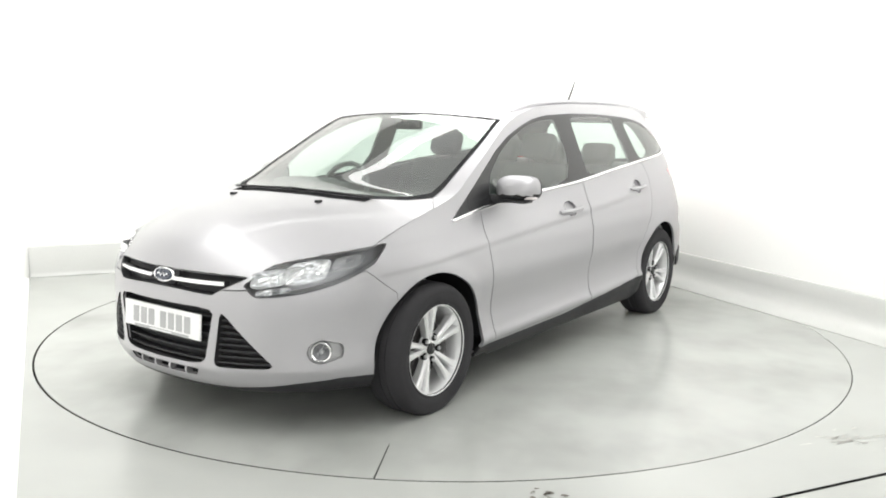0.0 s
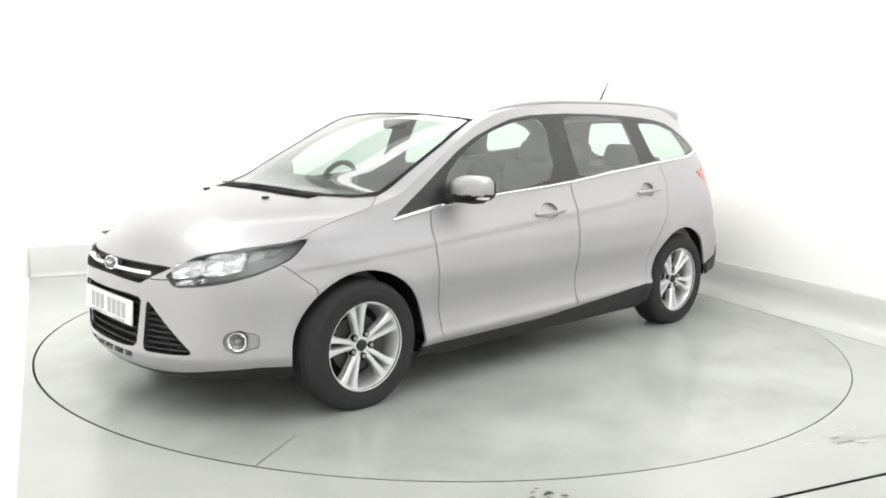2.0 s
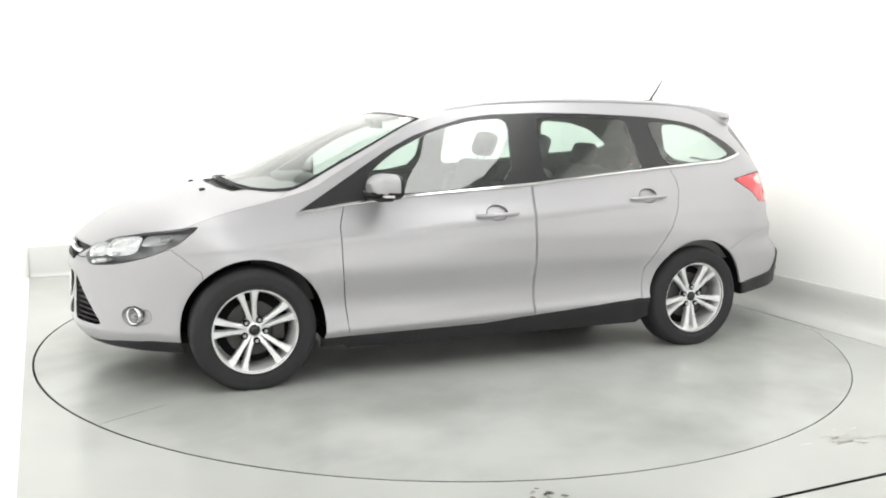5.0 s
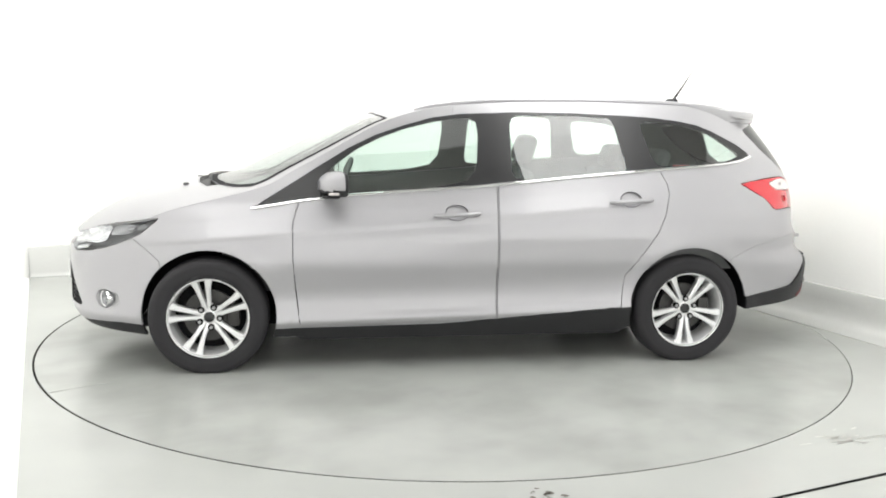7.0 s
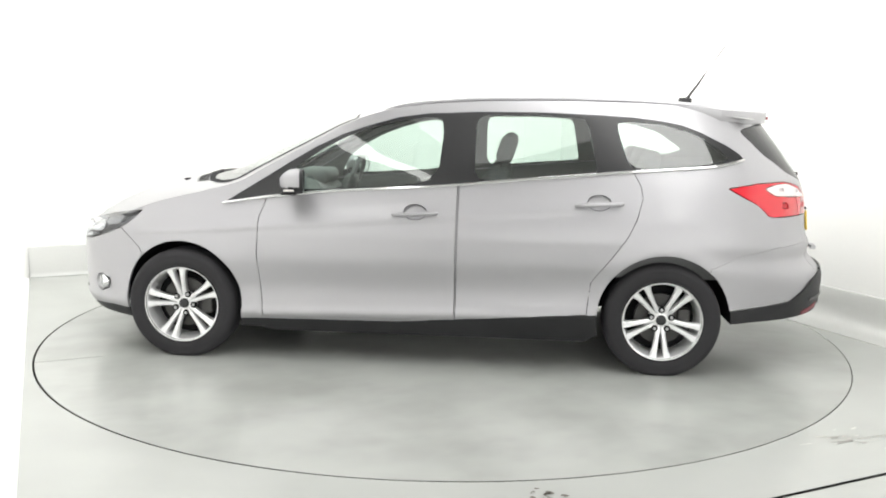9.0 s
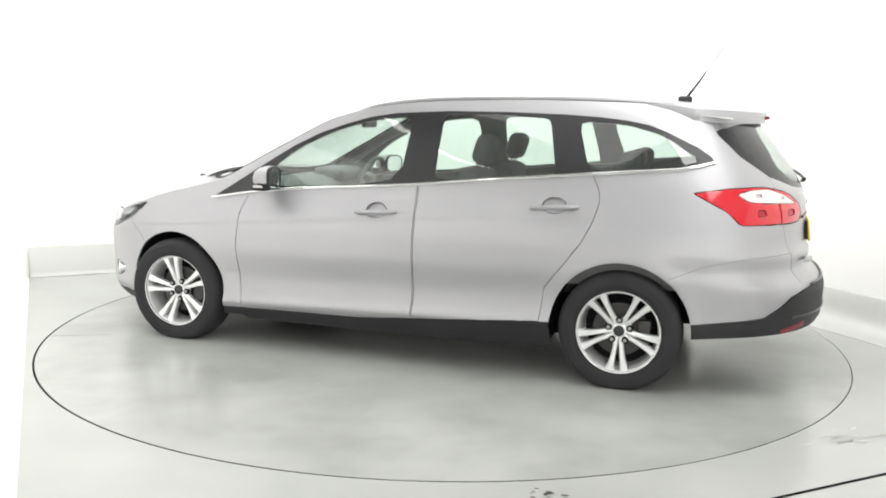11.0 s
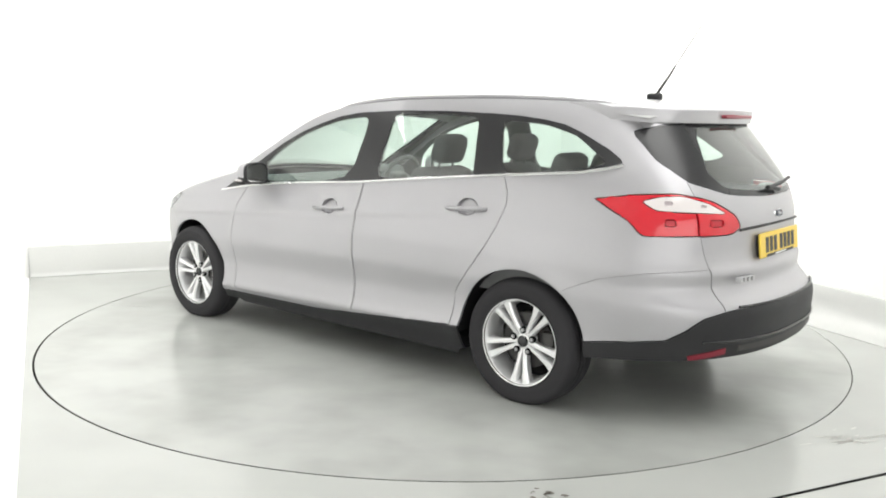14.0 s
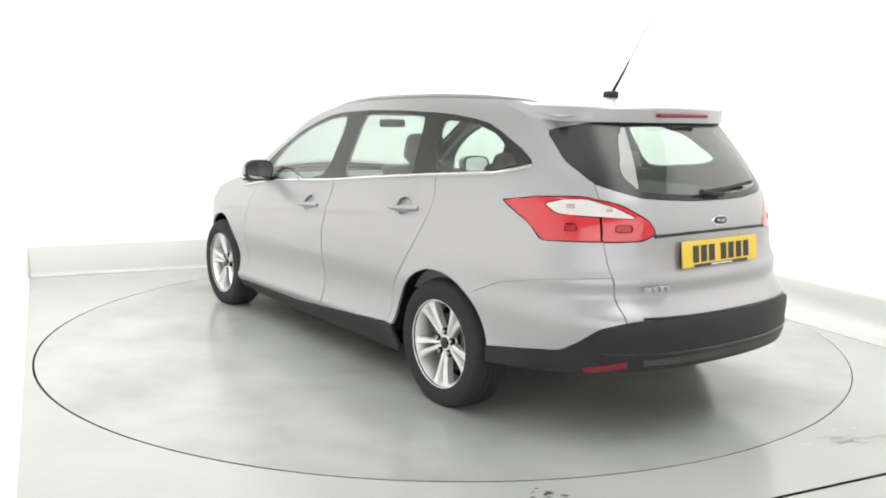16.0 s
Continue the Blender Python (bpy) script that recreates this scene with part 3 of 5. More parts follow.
def cut_skin(skin):
    bm, kind, tag = skin
    anywhere = lambda c: True
    flank = lambda c: c.y > 0.3
    nose = lambda c: c.x > 1.4
    tail = lambda c: c.x < -1.4
    for f in bm.faces:
        c = f.calc_center_median()
        f[tag] = ROOF if f[kind] == 1 else (FENDER if c.x > 0 else QUARTER)
    cut(skin, [(1.463, -0.1), (1.455, 0.1), (1.43, 0.3), (1.37, 0.47), (1.303, 0.474), (1.212, 0.602), (1.118, 0.690), (1.33, 0.86), (1.33, 1.2), (2.4, 1.2), (2.4, -0.1)], PLAN_VIEW, HOOD, anywhere, 1)
    cut(skin, [(1.46, -0.1), (1.45, 0.1), (1.425, 0.3), (1.365, 0.468), (1.30, 0.468), (1.36, 0.3), (1.385, 0.1), (1.39, -0.1)], PLAN_VIEW, COWL, anywhere, 1)
    cut(skin, [(1.385, -0.1), (1.38, 0.1), (1.355, 0.3), (1.295, 0.47), (1.20, 0.60), (1.11, 0.68), (0.95, 0.67), (0.6, 0.632), (0.370, 0.593), (0.411, 0.35), (0.436, 0.0), (0.436, -0.1)], PLAN_VIEW, SEAL, anywhere, 1)
    cut(skin, [(1.35, -0.1), (1.345, 0.1), (1.32, 0.3), (1.262, 0.46), (1.175, 0.58), (1.085, 0.648), (0.95, 0.648), (0.6, 0.612), (0.385, 0.577), (0.418, 0.34), (0.443, 0.0), (0.443, -0.1)], PLAN_VIEW, SCREEN, anywhere, 1)
    cut(skin, [(0.85, 0.91), (0.885, 0.80), (0.885, 0.6), (0.87, 0.42), (0.85, 0.246), (-0.21, 0.262), (-0.215, 1.0)] + BELT[5:1:-1], SIDE_VIEW, FDOOR, flank, 0)
    cut(skin, [(-0.22, 1.0), (-0.214, 0.262), (-0.92, 0.322), (-0.94, 0.5), (-1.04, 0.63), (-1.12, 0.74), (-1.17, 0.84), (-1.20, 0.95), (-1.19, 1.01), (-1.15, 1.084), (-0.63, 1.04)], SIDE_VIEW, RDOOR, flank, 0)
    cut(skin, BELT + DLO_TOP, SIDE_VIEW, TRIM, flank, 0)
    cut(skin, rounded([(0.76, 0.942), (0.70, 1.065), (0.62, 1.13), (0.53, 1.19), (0.41, 1.248), (0.28, 1.296), (0.10, 1.342), (-0.13, 1.362), (-0.10, 0.998)], 2, 0.25), SIDE_VIEW, GLASS_F, flank, 0)
    cut(skin, rounded([(-0.30, 1.018), (-0.305, 1.373), (-0.65, 1.376), (-0.90, 1.364), (-0.955, 1.10), (-0.95, 1.074)], 2, 0.15), SIDE_VIEW, GLASS_R, flank, 0)
    cut(skin, rounded([(-1.13, 1.092), (-1.05, 1.352), (-1.30, 1.336), (-1.48, 1.288), (-1.665, 1.165), (-1.56, 1.13)], 2, 0.2), SIDE_VIEW, GLASS_Q, flank, 0)
    cut(skin, [(1.5, 0.1), (1.57, 0.60), (1.70, 0.705), (2.0, 0.78), (2.4, 0.80), (2.4, 0.1)], SIDE_VIEW, BUMPER, anywhere, 0)
    cut(skin, [(1.02, 0.1), (1.02, 0.236), (0.10, 0.247), (-1.04, 0.334), (-1.04, 0.1)], SIDE_VIEW, SILL, flank, 0)
    cut(skin, [(1.5, 0.1), (1.5, 0.245), (1.8, 0.252), (1.95, 0.24), (2.08, 0.212), (2.4, 0.205), (2.4, 0.1)], SIDE_VIEW, CHIN, anywhere, 0)
    cut(skin, [(-1.5, 0.1), (-1.56, 0.59), (-1.72, 0.66), (-1.92, 0.70), (-2.12, 0.715), (-2.5, 0.715), (-2.5, 0.1)], SIDE_VIEW, RBUMPER, anywhere, 0)
    cut(skin, [(-0.1, 0.53), (0.565, 0.53), (0.57, 0.65), (0.592, 0.86), (0.57, 1.09), (0.58, 1.15), (0.555, 1.40), (0.5, 1.6), (-0.1, 1.6)], END_VIEW, GATE, lambda c: c.x < -1.72, 0)
    cut(skin, [(-1.6, 0.1), (-1.6, 0.36), (-2.01, 0.41), (-2.08, 0.455), (-2.14, 0.51), (-2.205, 0.537), (-2.30, 0.55), (-2.5, 0.56), (-2.5, 0.1)], SIDE_VIEW, RLOWER, anywhere, 0)
    cut(skin, rounded([(-0.6, 1.355), (0.25, 1.355), (0.46, 1.345), (0.60, 1.315), (0.615, 1.18), (0.57, 1.09), (0.42, 1.035), (0.15, 1.018), (-0.6, 1.018)], 2, 0.2), END_VIEW, FRIT, lambda c: c.x < -1.6 and c.z > 1.0, 0)
    # clear pane kept small; the wide border also paints in the cabin's darkness
    cut(skin, rounded([(-0.6, 1.338), (0.25, 1.338), (0.34, 1.33), (0.385, 1.28), (0.46, 1.13), (0.41, 1.062), (0.15, 1.042), (-0.6, 1.042)], 2, 0.2), END_VIEW, RGLASS, lambda c: c.x < -1.6 and c.z > 1.0, 0, FRIT)
    lamp = [(-1.655, 0.80, 1.010), (-1.76, 0.79, 1.022), (-1.84, 0.76, 1.036), (-1.99, 0.64, 1.045), (-2.10, 0.52, 1.01), (-2.16, 0.41, 0.945), (-2.175, 0.38, 0.89), (-2.16, 0.44, 0.858), (-2.0, 0.70, 0.855), (-1.89, 0.78, 0.855), (-1.84, 0.80, 0.92), (-1.76, 0.81, 0.96)]
    cut(skin, rounded(flat(lamp, TAIL_VIEW), 2, 0.2), TAIL_VIEW, TAIL, tail, 0)
    white = [(-1.88, 0.75, 1.005), (-1.94, 0.70, 1.026), (-2.01, 0.63, 1.030), (-2.085, 0.54, 0.998), (-2.14, 0.46, 0.952), (-2.06, 0.61, 0.962), (-1.94, 0.73, 0.968)]
    cut(skin, rounded(flat(white, TAIL_VIEW), 2, 0.2), TAIL_VIEW, TAILWHITE, tail, 0)
    inner = [(0.0, 0.7), (0.595, 0.7), (0.595, 0.86), (0.58, 1.08), (0.0, 1.1)]
    cut(skin, inner, END_VIEW, TAIL_IN, tail, 0, TAIL)
    cut(skin, inner, END_VIEW, WHITE_IN, tail, 0, TAILWHITE)
    cut_cells(skin, tail)
    cut(skin, flat([(-2.09, 0.70, 0.345), (-2.20, 0.56, 0.377), (-2.20, 0.56, 0.350), (-2.09, 0.69, 0.325)], TAIL_VIEW), TAIL_VIEW, REFLECTOR, tail, 0)
    cut(skin, rounded([(-0.5, 0.70), (0.33, 0.693), (0.435, 0.688), (0.36, 0.645), (0.31, 0.612), (0.1, 0.622), (-0.5, 0.622)], 2, 0.12), END_VIEW, GRILLE, nose)
    cut(skin, rounded([(-0.5, 0.555), (0.32, 0.555), (0.268, 0.312), (-0.5, 0.30)], 2, 0.1), END_VIEW, LOWGRILLE, nose, 0)
    cut(skin, rounded([(-0.5, 0.284), (0.235, 0.286), (0.215, 0.256), (-0.5, 0.253)], 2, 0.1), END_VIEW, SLOT, nose, 0)
    cut(skin, rounded([(0.352, 0.55), (0.55, 0.322), (0.53, 0.31), (0.315, 0.308)], 2, 0.12), END_VIEW, TRI, nose, 0)
    head = [(2.08, 0.43, 0.655), (2.04, 0.45, 0.688), (1.97, 0.49, 0.735), (1.87, 0.58, 0.762), (1.77, 0.68, 0.785), (1.68, 0.74, 0.80), (1.575, 0.79, 0.818), (1.67, 0.795, 0.735), (1.77, 0.76, 0.688), (1.85, 0.72, 0.658), (1.94, 0.65, 0.632), (2.02, 0.57, 0.616), (2.07, 0.49, 0.612)]
    cut(skin, rounded(flat(head, NOSE_VIEW), 2, 0.2), NOSE_VIEW, HEAD, nose)
    fc = flat([(1.885, 0.69, 0.375)], NOSE_VIEW)[0]
    cut(skin, [(fc[0] + 0.062 * math.cos(k * math.pi / 10) + (0.03 if math.cos(k * math.pi / 10) > 0.7 else 0), fc[1] + 0.05 * math.sin(k * math.pi / 10)) for k in range(20)], NOSE_VIEW, FOG, nose, 0)
    for (hx, hz), number in zip(HANDLES, (BOWL_F, BOWL_R)):
        cut(skin, [(hx + 0.060 * math.cos(k * math.pi / 10), hz + 0.010 + 0.040 * math.sin(k * math.pi / 10)) for k in range(20)], SIDE_VIEW, number, flank, 0)
    for hx in (HUB_X, -HUB_X):
        cut(skin, arch_outline(hx), SIDE_VIEW, ARCH, flank, 0)


skin = build_skin()
cut_skin(skin)


def panel(number, both=False, side=1, gap=0.0018, rim=0.014, push=None, lift=0.0):
    """The pieces of the skin with one mark, mirrored to both sides or laid on one side, with turned-in edges."""
    src, kind, tag = skin
    src.normal_update()
    bm = bmesh.new()
    done = {}
    for f in src.faces:
        if f[tag] == number:
            vs = []
            for v in f.verts:
                if v not in done:
                    done[v] = bm.verts.new(v.co)
                vs.append(done[v])
            bm.faces.new(vs)
    if both or side < 0:
        if both:
            r = bmesh.ops.duplicate(bm, geom=list(bm.faces))
            new_faces = [g for g in r["geom"] if isinstance(g, bmesh.types.BMFace)]
            for v in {v for f in new_faces for v in f.verts}:
                v.co.y = -v.co.y
            bmesh.ops.reverse_faces(bm, faces=new_faces)
            bmesh.ops.remove_doubles(bm, verts=[v for v in bm.verts if abs(v.co.y) < 1e-4], dist=2e-4)
        else:
            for v in bm.verts:
                v.co.y = -v.co.y
            bmesh.ops.reverse_faces(bm, faces=list(bm.faces))
    bmesh.ops.remove_doubles(bm, verts=list(bm.verts), dist=2e-5)
    bm.normal_update()
    edges = [e for e in bm.edges if len(e.link_faces) == 1]
    normals = {v: v.normal.copy() for e in edges for v in e.verts}
    inward = {}
    for e in edges:
        f = e.link_faces[0]
        d = (e.verts[1].co - e.verts[0].co).normalized().cross(f.normal)
        if d.dot(f.calc_center_median() - e.verts[0].co) < 0:
            d = -d
        for v in e.verts:
            inward.setdefault(v, Vector())
            inward[v] += d
    if gap:
        for v, d in inward.items():
            if d.length > 1e-6:
                v.co += d.normalized() * gap
    if lift:
        for v in list(bm.verts):
            v.co += v.normal * lift
    if push is not None:
        r = bmesh.ops.extrude_edge_only(bm, edges=edges)
        lip = {v for v in r["geom"] if isinstance(v, bmesh.types.BMVert)}
        for v in [v for v in bm.verts if v not in lip]:
            v.co += Vector(push)
    elif rim:
        r = bmesh.ops.extrude_edge_only(bm, edges=edges)
        rimmed = {v for v in r["geom"] if isinstance(v, bmesh.types.BMVert)}
        for v in rimmed:
            best = None
            for e in v.link_edges:
                o = e.other_vert(v)
                if o in normals:
                    best = o
            if best is not None:
                v.co -= normals[best] * rim
    return bm


def mirrored(bm):
    for v in bm.verts:
        v.co.y = -v.co.y
    bmesh.ops.reverse_faces(bm, faces=list(bm.faces))
    return bm


# ---------------------------------------------------------------- the car
car = tagged(new("estate_car"), "silver five-door estate car with alloy wheels on a turntable", "car")

part("bonnet", panel(HOOD, True, gap=0.0038), M_PAINT, car, "silver metallic bonnet")
part("roof", panel(ROOF, True, gap=0), M_PAINT, car, "silver metallic roof with windscreen pillars")
part("pillar_lining", panel(ROOF, True, gap=0, rim=0, lift=-0.014), M_DASH, car, "dark inner pillar lining")
part("cowl", panel(COWL, True, push=(0, 0, -0.02)), M_BLACK, car, "black plastic cowl below the windscreen")
part("windscreen_seal", panel(SEAL, True, gap=0.0, lift=0.003), M_SEAL, car, "black windscreen border")
windscreen = part("windscreen", panel(SCREEN, True, gap=0.0, rim=0.005), M_GLASS, car, "clear tinted windscreen")
front_bumper = part("front_bumper", panel(BUMPER, True), M_PAINT, car, "silver front bumper with dark intakes")
part("chin_spoiler", panel(CHIN, True, gap=0), M_BLACK, car, "black plastic lip under the bumper")
part("lower_bumper", panel(RLOWER, True, lift=0.010), M_BLACK, car, "black plastic lower rear bumper")
tailgate = part("tailgate", panel(GATE, True, gap=0.0025), M_PAINT, car, "silver tailgate")
part("window_border", panel(FRIT, True, gap=0.001), M_GLOSSBLACK, tailgate, "black border of the rear window, widened to imitate the dark interior")
part("rear_window", panel(RGLASS, True, gap=0.0, rim=0.005), M_GLASS, tailgate, "tinted rear window")
doors = {}
for s in (1, -1):
    part("rear_bumper", panel(RBUMPER, side=s), M_PAINT, car)
    part("front_wing", panel(FENDER, side=s, gap=0.001), M_PAINT, car)
    part("rear_quarter", panel(QUARTER, side=s, gap=0.0), M_PAINT, car)
    fd = part("front_door", panel(FDOOR, side=s, gap=0.0038), M_PAINT, car)
    rd = part("rear_door", panel(RDOOR, side=s, gap=0.0038), M_PAINT, car)
    doors[s] = (fd, rd)
    part("window_surround", panel(TRIM, side=s, gap=0.0), M_GLOSSBLACK, car, "gloss black window surround")
    part("side_lining", panel(QUARTER, side=s, gap=0.0, rim=0, lift=-0.014), M_DASH, car)
    part("frame_lining", panel(TRIM, side=s, gap=0.0, rim=0, lift=-0.012), M_DASH, car)
    part("pane", panel(GLASS_F, side=s, gap=0.0, rim=0.005), M_GLASS, fd)
    part("pane", panel(GLASS_R, side=s, gap=0.0, rim=0.005), M_GLASS, rd)
    part("quarter_window", panel(GLASS_Q, side=s, gap=0.0, rim=0.005), M_GLASS, car)
    part("sill", panel(SILL, side=s, gap=0.0), M_BLACK, car, "black plastic sill")
    part("tail_lamp", panel(TAIL, side=s, gap=0.006), M_RED, car, "red tail lamp lens")
    part("reversing_lens", panel(TAILWHITE, side=s, gap=0.0), M_WHITELENS, car, "white reversing lamp lens")
    part("tail_lamp", panel(TAIL_IN, side=s, gap=0.004), M_RED, tailgate, "red inner tail lamp lens on the tailgate")
    part("reversing_lens", panel(WHITE_IN, side=s, gap=0.0), M_WHITELENS, tailgate, "white inner lamp lens")
    for number, material, words in ((CELL_A, M_DARKRED, "dark red lamp cell"), (CELL_B, M_DARKRED, "dark red lamp cell"), (CELL_C, M_CELLGREY, "pale grey lamp cell"), (CELL_D, M_CELLGREY, "pale grey lamp cell")):
        part("lamp_cell", panel(number, side=s, gap=0.0, push=(0.004, -0.004 * s, 0)), material, car, words)
    part("rear_reflector", panel(REFLECTOR, side=s, gap=0.0, lift=0.013), M_DEEPRED, car, "dark red reflector")

def place_on(x, z, off=0.0):
    """A place on the left flank at x and height z."""
    lo, hi = 0.0, math.pi
    for _ in range(50):
        a = 0.5 * (lo + hi)
        if side_point(a, z)[0] > x:
            lo = a
        else:
            hi = a
    p = side_point(0.5 * (lo + hi), z)
    return Vector((p[0], p[1] + off, p[2]))


# wheels
HUB_UP = 0.298


def build_wheel(phase, name="wheel"):
    """A wheel about the y axis, its face towards +y."""
    hub = new(name)
    bm = bmesh.new()
    tyre = [(0.206, 0.085), (0.212, 0.096), (0.219, 0.0985), (0.222, 0.0965), (0.235, 0.103), (0.240, 0.1045), (0.262, 0.105), (0.268, 0.1035), (0.271, 0.1045), (0.288, 0.100), (0.300, 0.090), (0.306, 0.079), (0.309, 0.07), (0.312, 0.055), (0.312, 0.042), (0.306, 0.040), (0.306, 0.034), (0.312, 0.032),
            (0.312, 0.005), (0.306, 0.003), (0.306, -0.003), (0.312, -0.005), (0.312, -0.055), (0.309, -0.07), (0.295, -0.09), (0.25, -0.10), (0.206, -0.085)]
    lathe(bm, tyre, 80)
    # the loaded tyre flattens where it stands
    for v in bm.verts:
        if v.co.z < -HUB_UP + 0.001:
            v.co.y *= 1 + 1.2 * (-HUB_UP + 0.001 - v.co.z)
            v.co.z = -HUB_UP + 0.001
    part("tyre", bm, M_RUBBER, hub, "black road tyre")
    bm = bmesh.new()
    lathe(bm, [(0.207, 0.094), (0.213, 0.096), (0.214, 0.088), (0.203, 0.084), (0.196, 0.066), (0.190, 0.03), (0.186, -0.08), (0.205, -0.09)], 64)
    rim = part("rim", bm, M_ALLOY, hub, "silver alloy wheel with five split spokes")
    for k in range(5):
        bm = bmesh.new()
        a = radians(phase + 72 * k)
        er, et = Vector((math.cos(a), 0, math.sin(a))), Vector((-math.sin(a), 0, math.cos(a)))
        for s in (1, -1):
            rows = [(0.035, 0.000, 0.034, 0.052), (0.070, 0.002, 0.026, 0.061), (0.095, 0.006, 0.029, 0.066), (0.13, 0.010, 0.036, 0.071), (0.165, 0.0135, 0.045, 0.076), (0.203, 0.017, 0.062, 0.081)]
            rings = []
            for r, i, o, y in rows:
                up = Vector((0, y, 0))
                rings.append([bm.verts.new(er * r + et * s * i + up * 0.90), bm.verts.new(er * r + et * s * (i + 0.004) + up), bm.verts.new(er * r + et * s * (o - 0.007) + up),
                              bm.verts.new(er * r + et * s * o + up * 0.90), bm.verts.new(er * r + et * s * o * 0.95 + up * 0.4), bm.verts.new(er * r + et * s * i + up * 0.4)])
            for p, q in zip(rings, rings[1:]):
                for j in range(6):
                    bm.faces.new((p[j], p[(j + 1) % 6], q[(j + 1) % 6], q[j]))
            bm.faces.new(rings[0])
            bm.faces.new(rings[-1][::-1])
        bmesh.ops.recalc_face_normals(bm, faces=bm.faces)
        part("spoke", bm, M_ALLOY, rim)
        a2 = radians(phase + 36 + 72 * k)
        seat_at = Vector((math.cos(a2) * 0.056, 0, math.sin(a2) * 0.056))
        # raised dark disc whose colour imitates the shade of a nut hole
        bm = bmesh.new()
        lathe(bm, [(0.0001, 0.0600), (0.0160, 0.0605), (0.0175, 0.0595), (0.0175, 0.045)], 14)
        for v in bm.verts:
            v.co += seat_at
        part("nut_shade_disc", bm, M_LINER, rim)
        bm = bmesh.new()
        lathe(bm, [(0.0001, 0.067), (0.0080, 0.0675), (0.0100, 0.064), (0.0100, 0.055)], 6)
        for v in bm.verts:
            v.co += seat_at
        part("wheel_nut", bm, M_LAMPGREY, rim)
    bm = bmesh.new()
    lathe(bm, [(0.0001, 0.056), (0.022, 0.056), (0.03, 0.053), (0.062, 0.047), (0.07, 0.036), (0.07, 0.02)], 40)
    part("hub", bm, M_ALLOY, rim)
    bm = bmesh.new()
    lathe(bm, [(0.0001, 0.066), (0.02, 0.065), (0.027, 0.061), (0.029, 0.05)], 24)
    part("hub_cap", bm, M_GLOSSBLACK, rim, "dark centre cap")
    bm = bmesh.new()
    lathe(bm, [(0.05, 0.03), (0.07, 0.03), (0.071, 0.012), (0.138, 0.012), (0.138, -0.012), (0.05, -0.012)], 40)
    part("brake_disc", bm, M_BRAKE, hub, "dull iron brake disc")
    bm = bmesh.new()
    lathe(bm, [(0.186, -0.04), (0.0001, -0.042)], 40)
    part("back_plate", bm, M_LINER, hub)
    bm = bmesh.new()
    box(bm, (-0.155, -0.03, -0.06), (-0.09, 0.035, 0.06), 0.012)
    part("brake_caliper", bm, M_BRAKE, hub)
    return hub


WHEEL_Y = 0.785
for x, y, ph in ((HUB_X, 1, 8), (-HUB_X, 1, 54), (HUB_X, -1, 30), (-HUB_X, -1, 12)):
    w = build_wheel(ph)
    w.parent = car
    w.matrix_basis = pose(x, y * WHEEL_Y, HUB_UP, 0, 0, 0 if y > 0 else 180)

# wheel housings and the underside
for hx in (HUB_X, -HUB_X):
    for s in (1, -1):
        bm = bmesh.new()
        n = 30
        r = 0.358
        ang = [math.radians(-2 + 184 * k / n) for k in range(n + 1)]
        a = [bm.verts.new((hx + r * math.cos(t), s * (place_on(hx + r * math.cos(t), max(0.2, HUB_Z + r * math.sin(t))).y - 0.008), HUB_Z + r * math.sin(t))) for t in ang]
        b = [bm.verts.new((hx + r * math.cos(t), s * 0.52, HUB_Z + r * math.sin(t))) for t in ang]
        for k in range(n):
            bm.faces.new((a[k], a[k + 1], b[k + 1], b[k]))
        bm.faces.new(b)
        bmesh.ops.recalc_face_normals(bm, faces=bm.faces)
        part("wheel_housing", bm, M_LINER, car, "black wheel arch liner")
bm = bmesh.new()
box(bm, (-1.0, -0.62, 0.19), (1.72, 0.60, 0.26), 0.02)
box(bm, (-2.15, -0.50, 0.36), (-0.95, 0.50, 0.42), 0.02)
box(bm, (-0.95, -0.80, 0.18), (0.95, 0.80, 0.25), 0.02)
part("underbody", bm, M_LINER, car, "dark underbody")

# inner walls below the belt line, seen through the glass
for s in (1, -1):
    bm = bmesh.new()
    xs = [0.95 - 0.1 * k for k in range(29)]
    cols = []
    for x in xs:
        belt = float(np.interp(-x, [-p[0] for p in BELT], [p[1] for p in BELT]))
        col = []
        for k in range(6):
            z = 0.52 + (belt - 0.012 - 0.52) * k / 5
            p = place_on(x, z)
            col.append(bm.verts.new((p.x, s * (p.y - (0.075 if k < 5 else 0.03)), z)))
        cols.append(col)
    for p, q in zip(cols, cols[1:]):
        for k in range(5):
            bm.faces.new((p[k], p[k + 1], q[k + 1], q[k]))
    bmesh.ops.recalc_face_normals(bm, faces=bm.faces)
    part("door_lining", bm, M_DASH, car, "dark inner door and side lining")


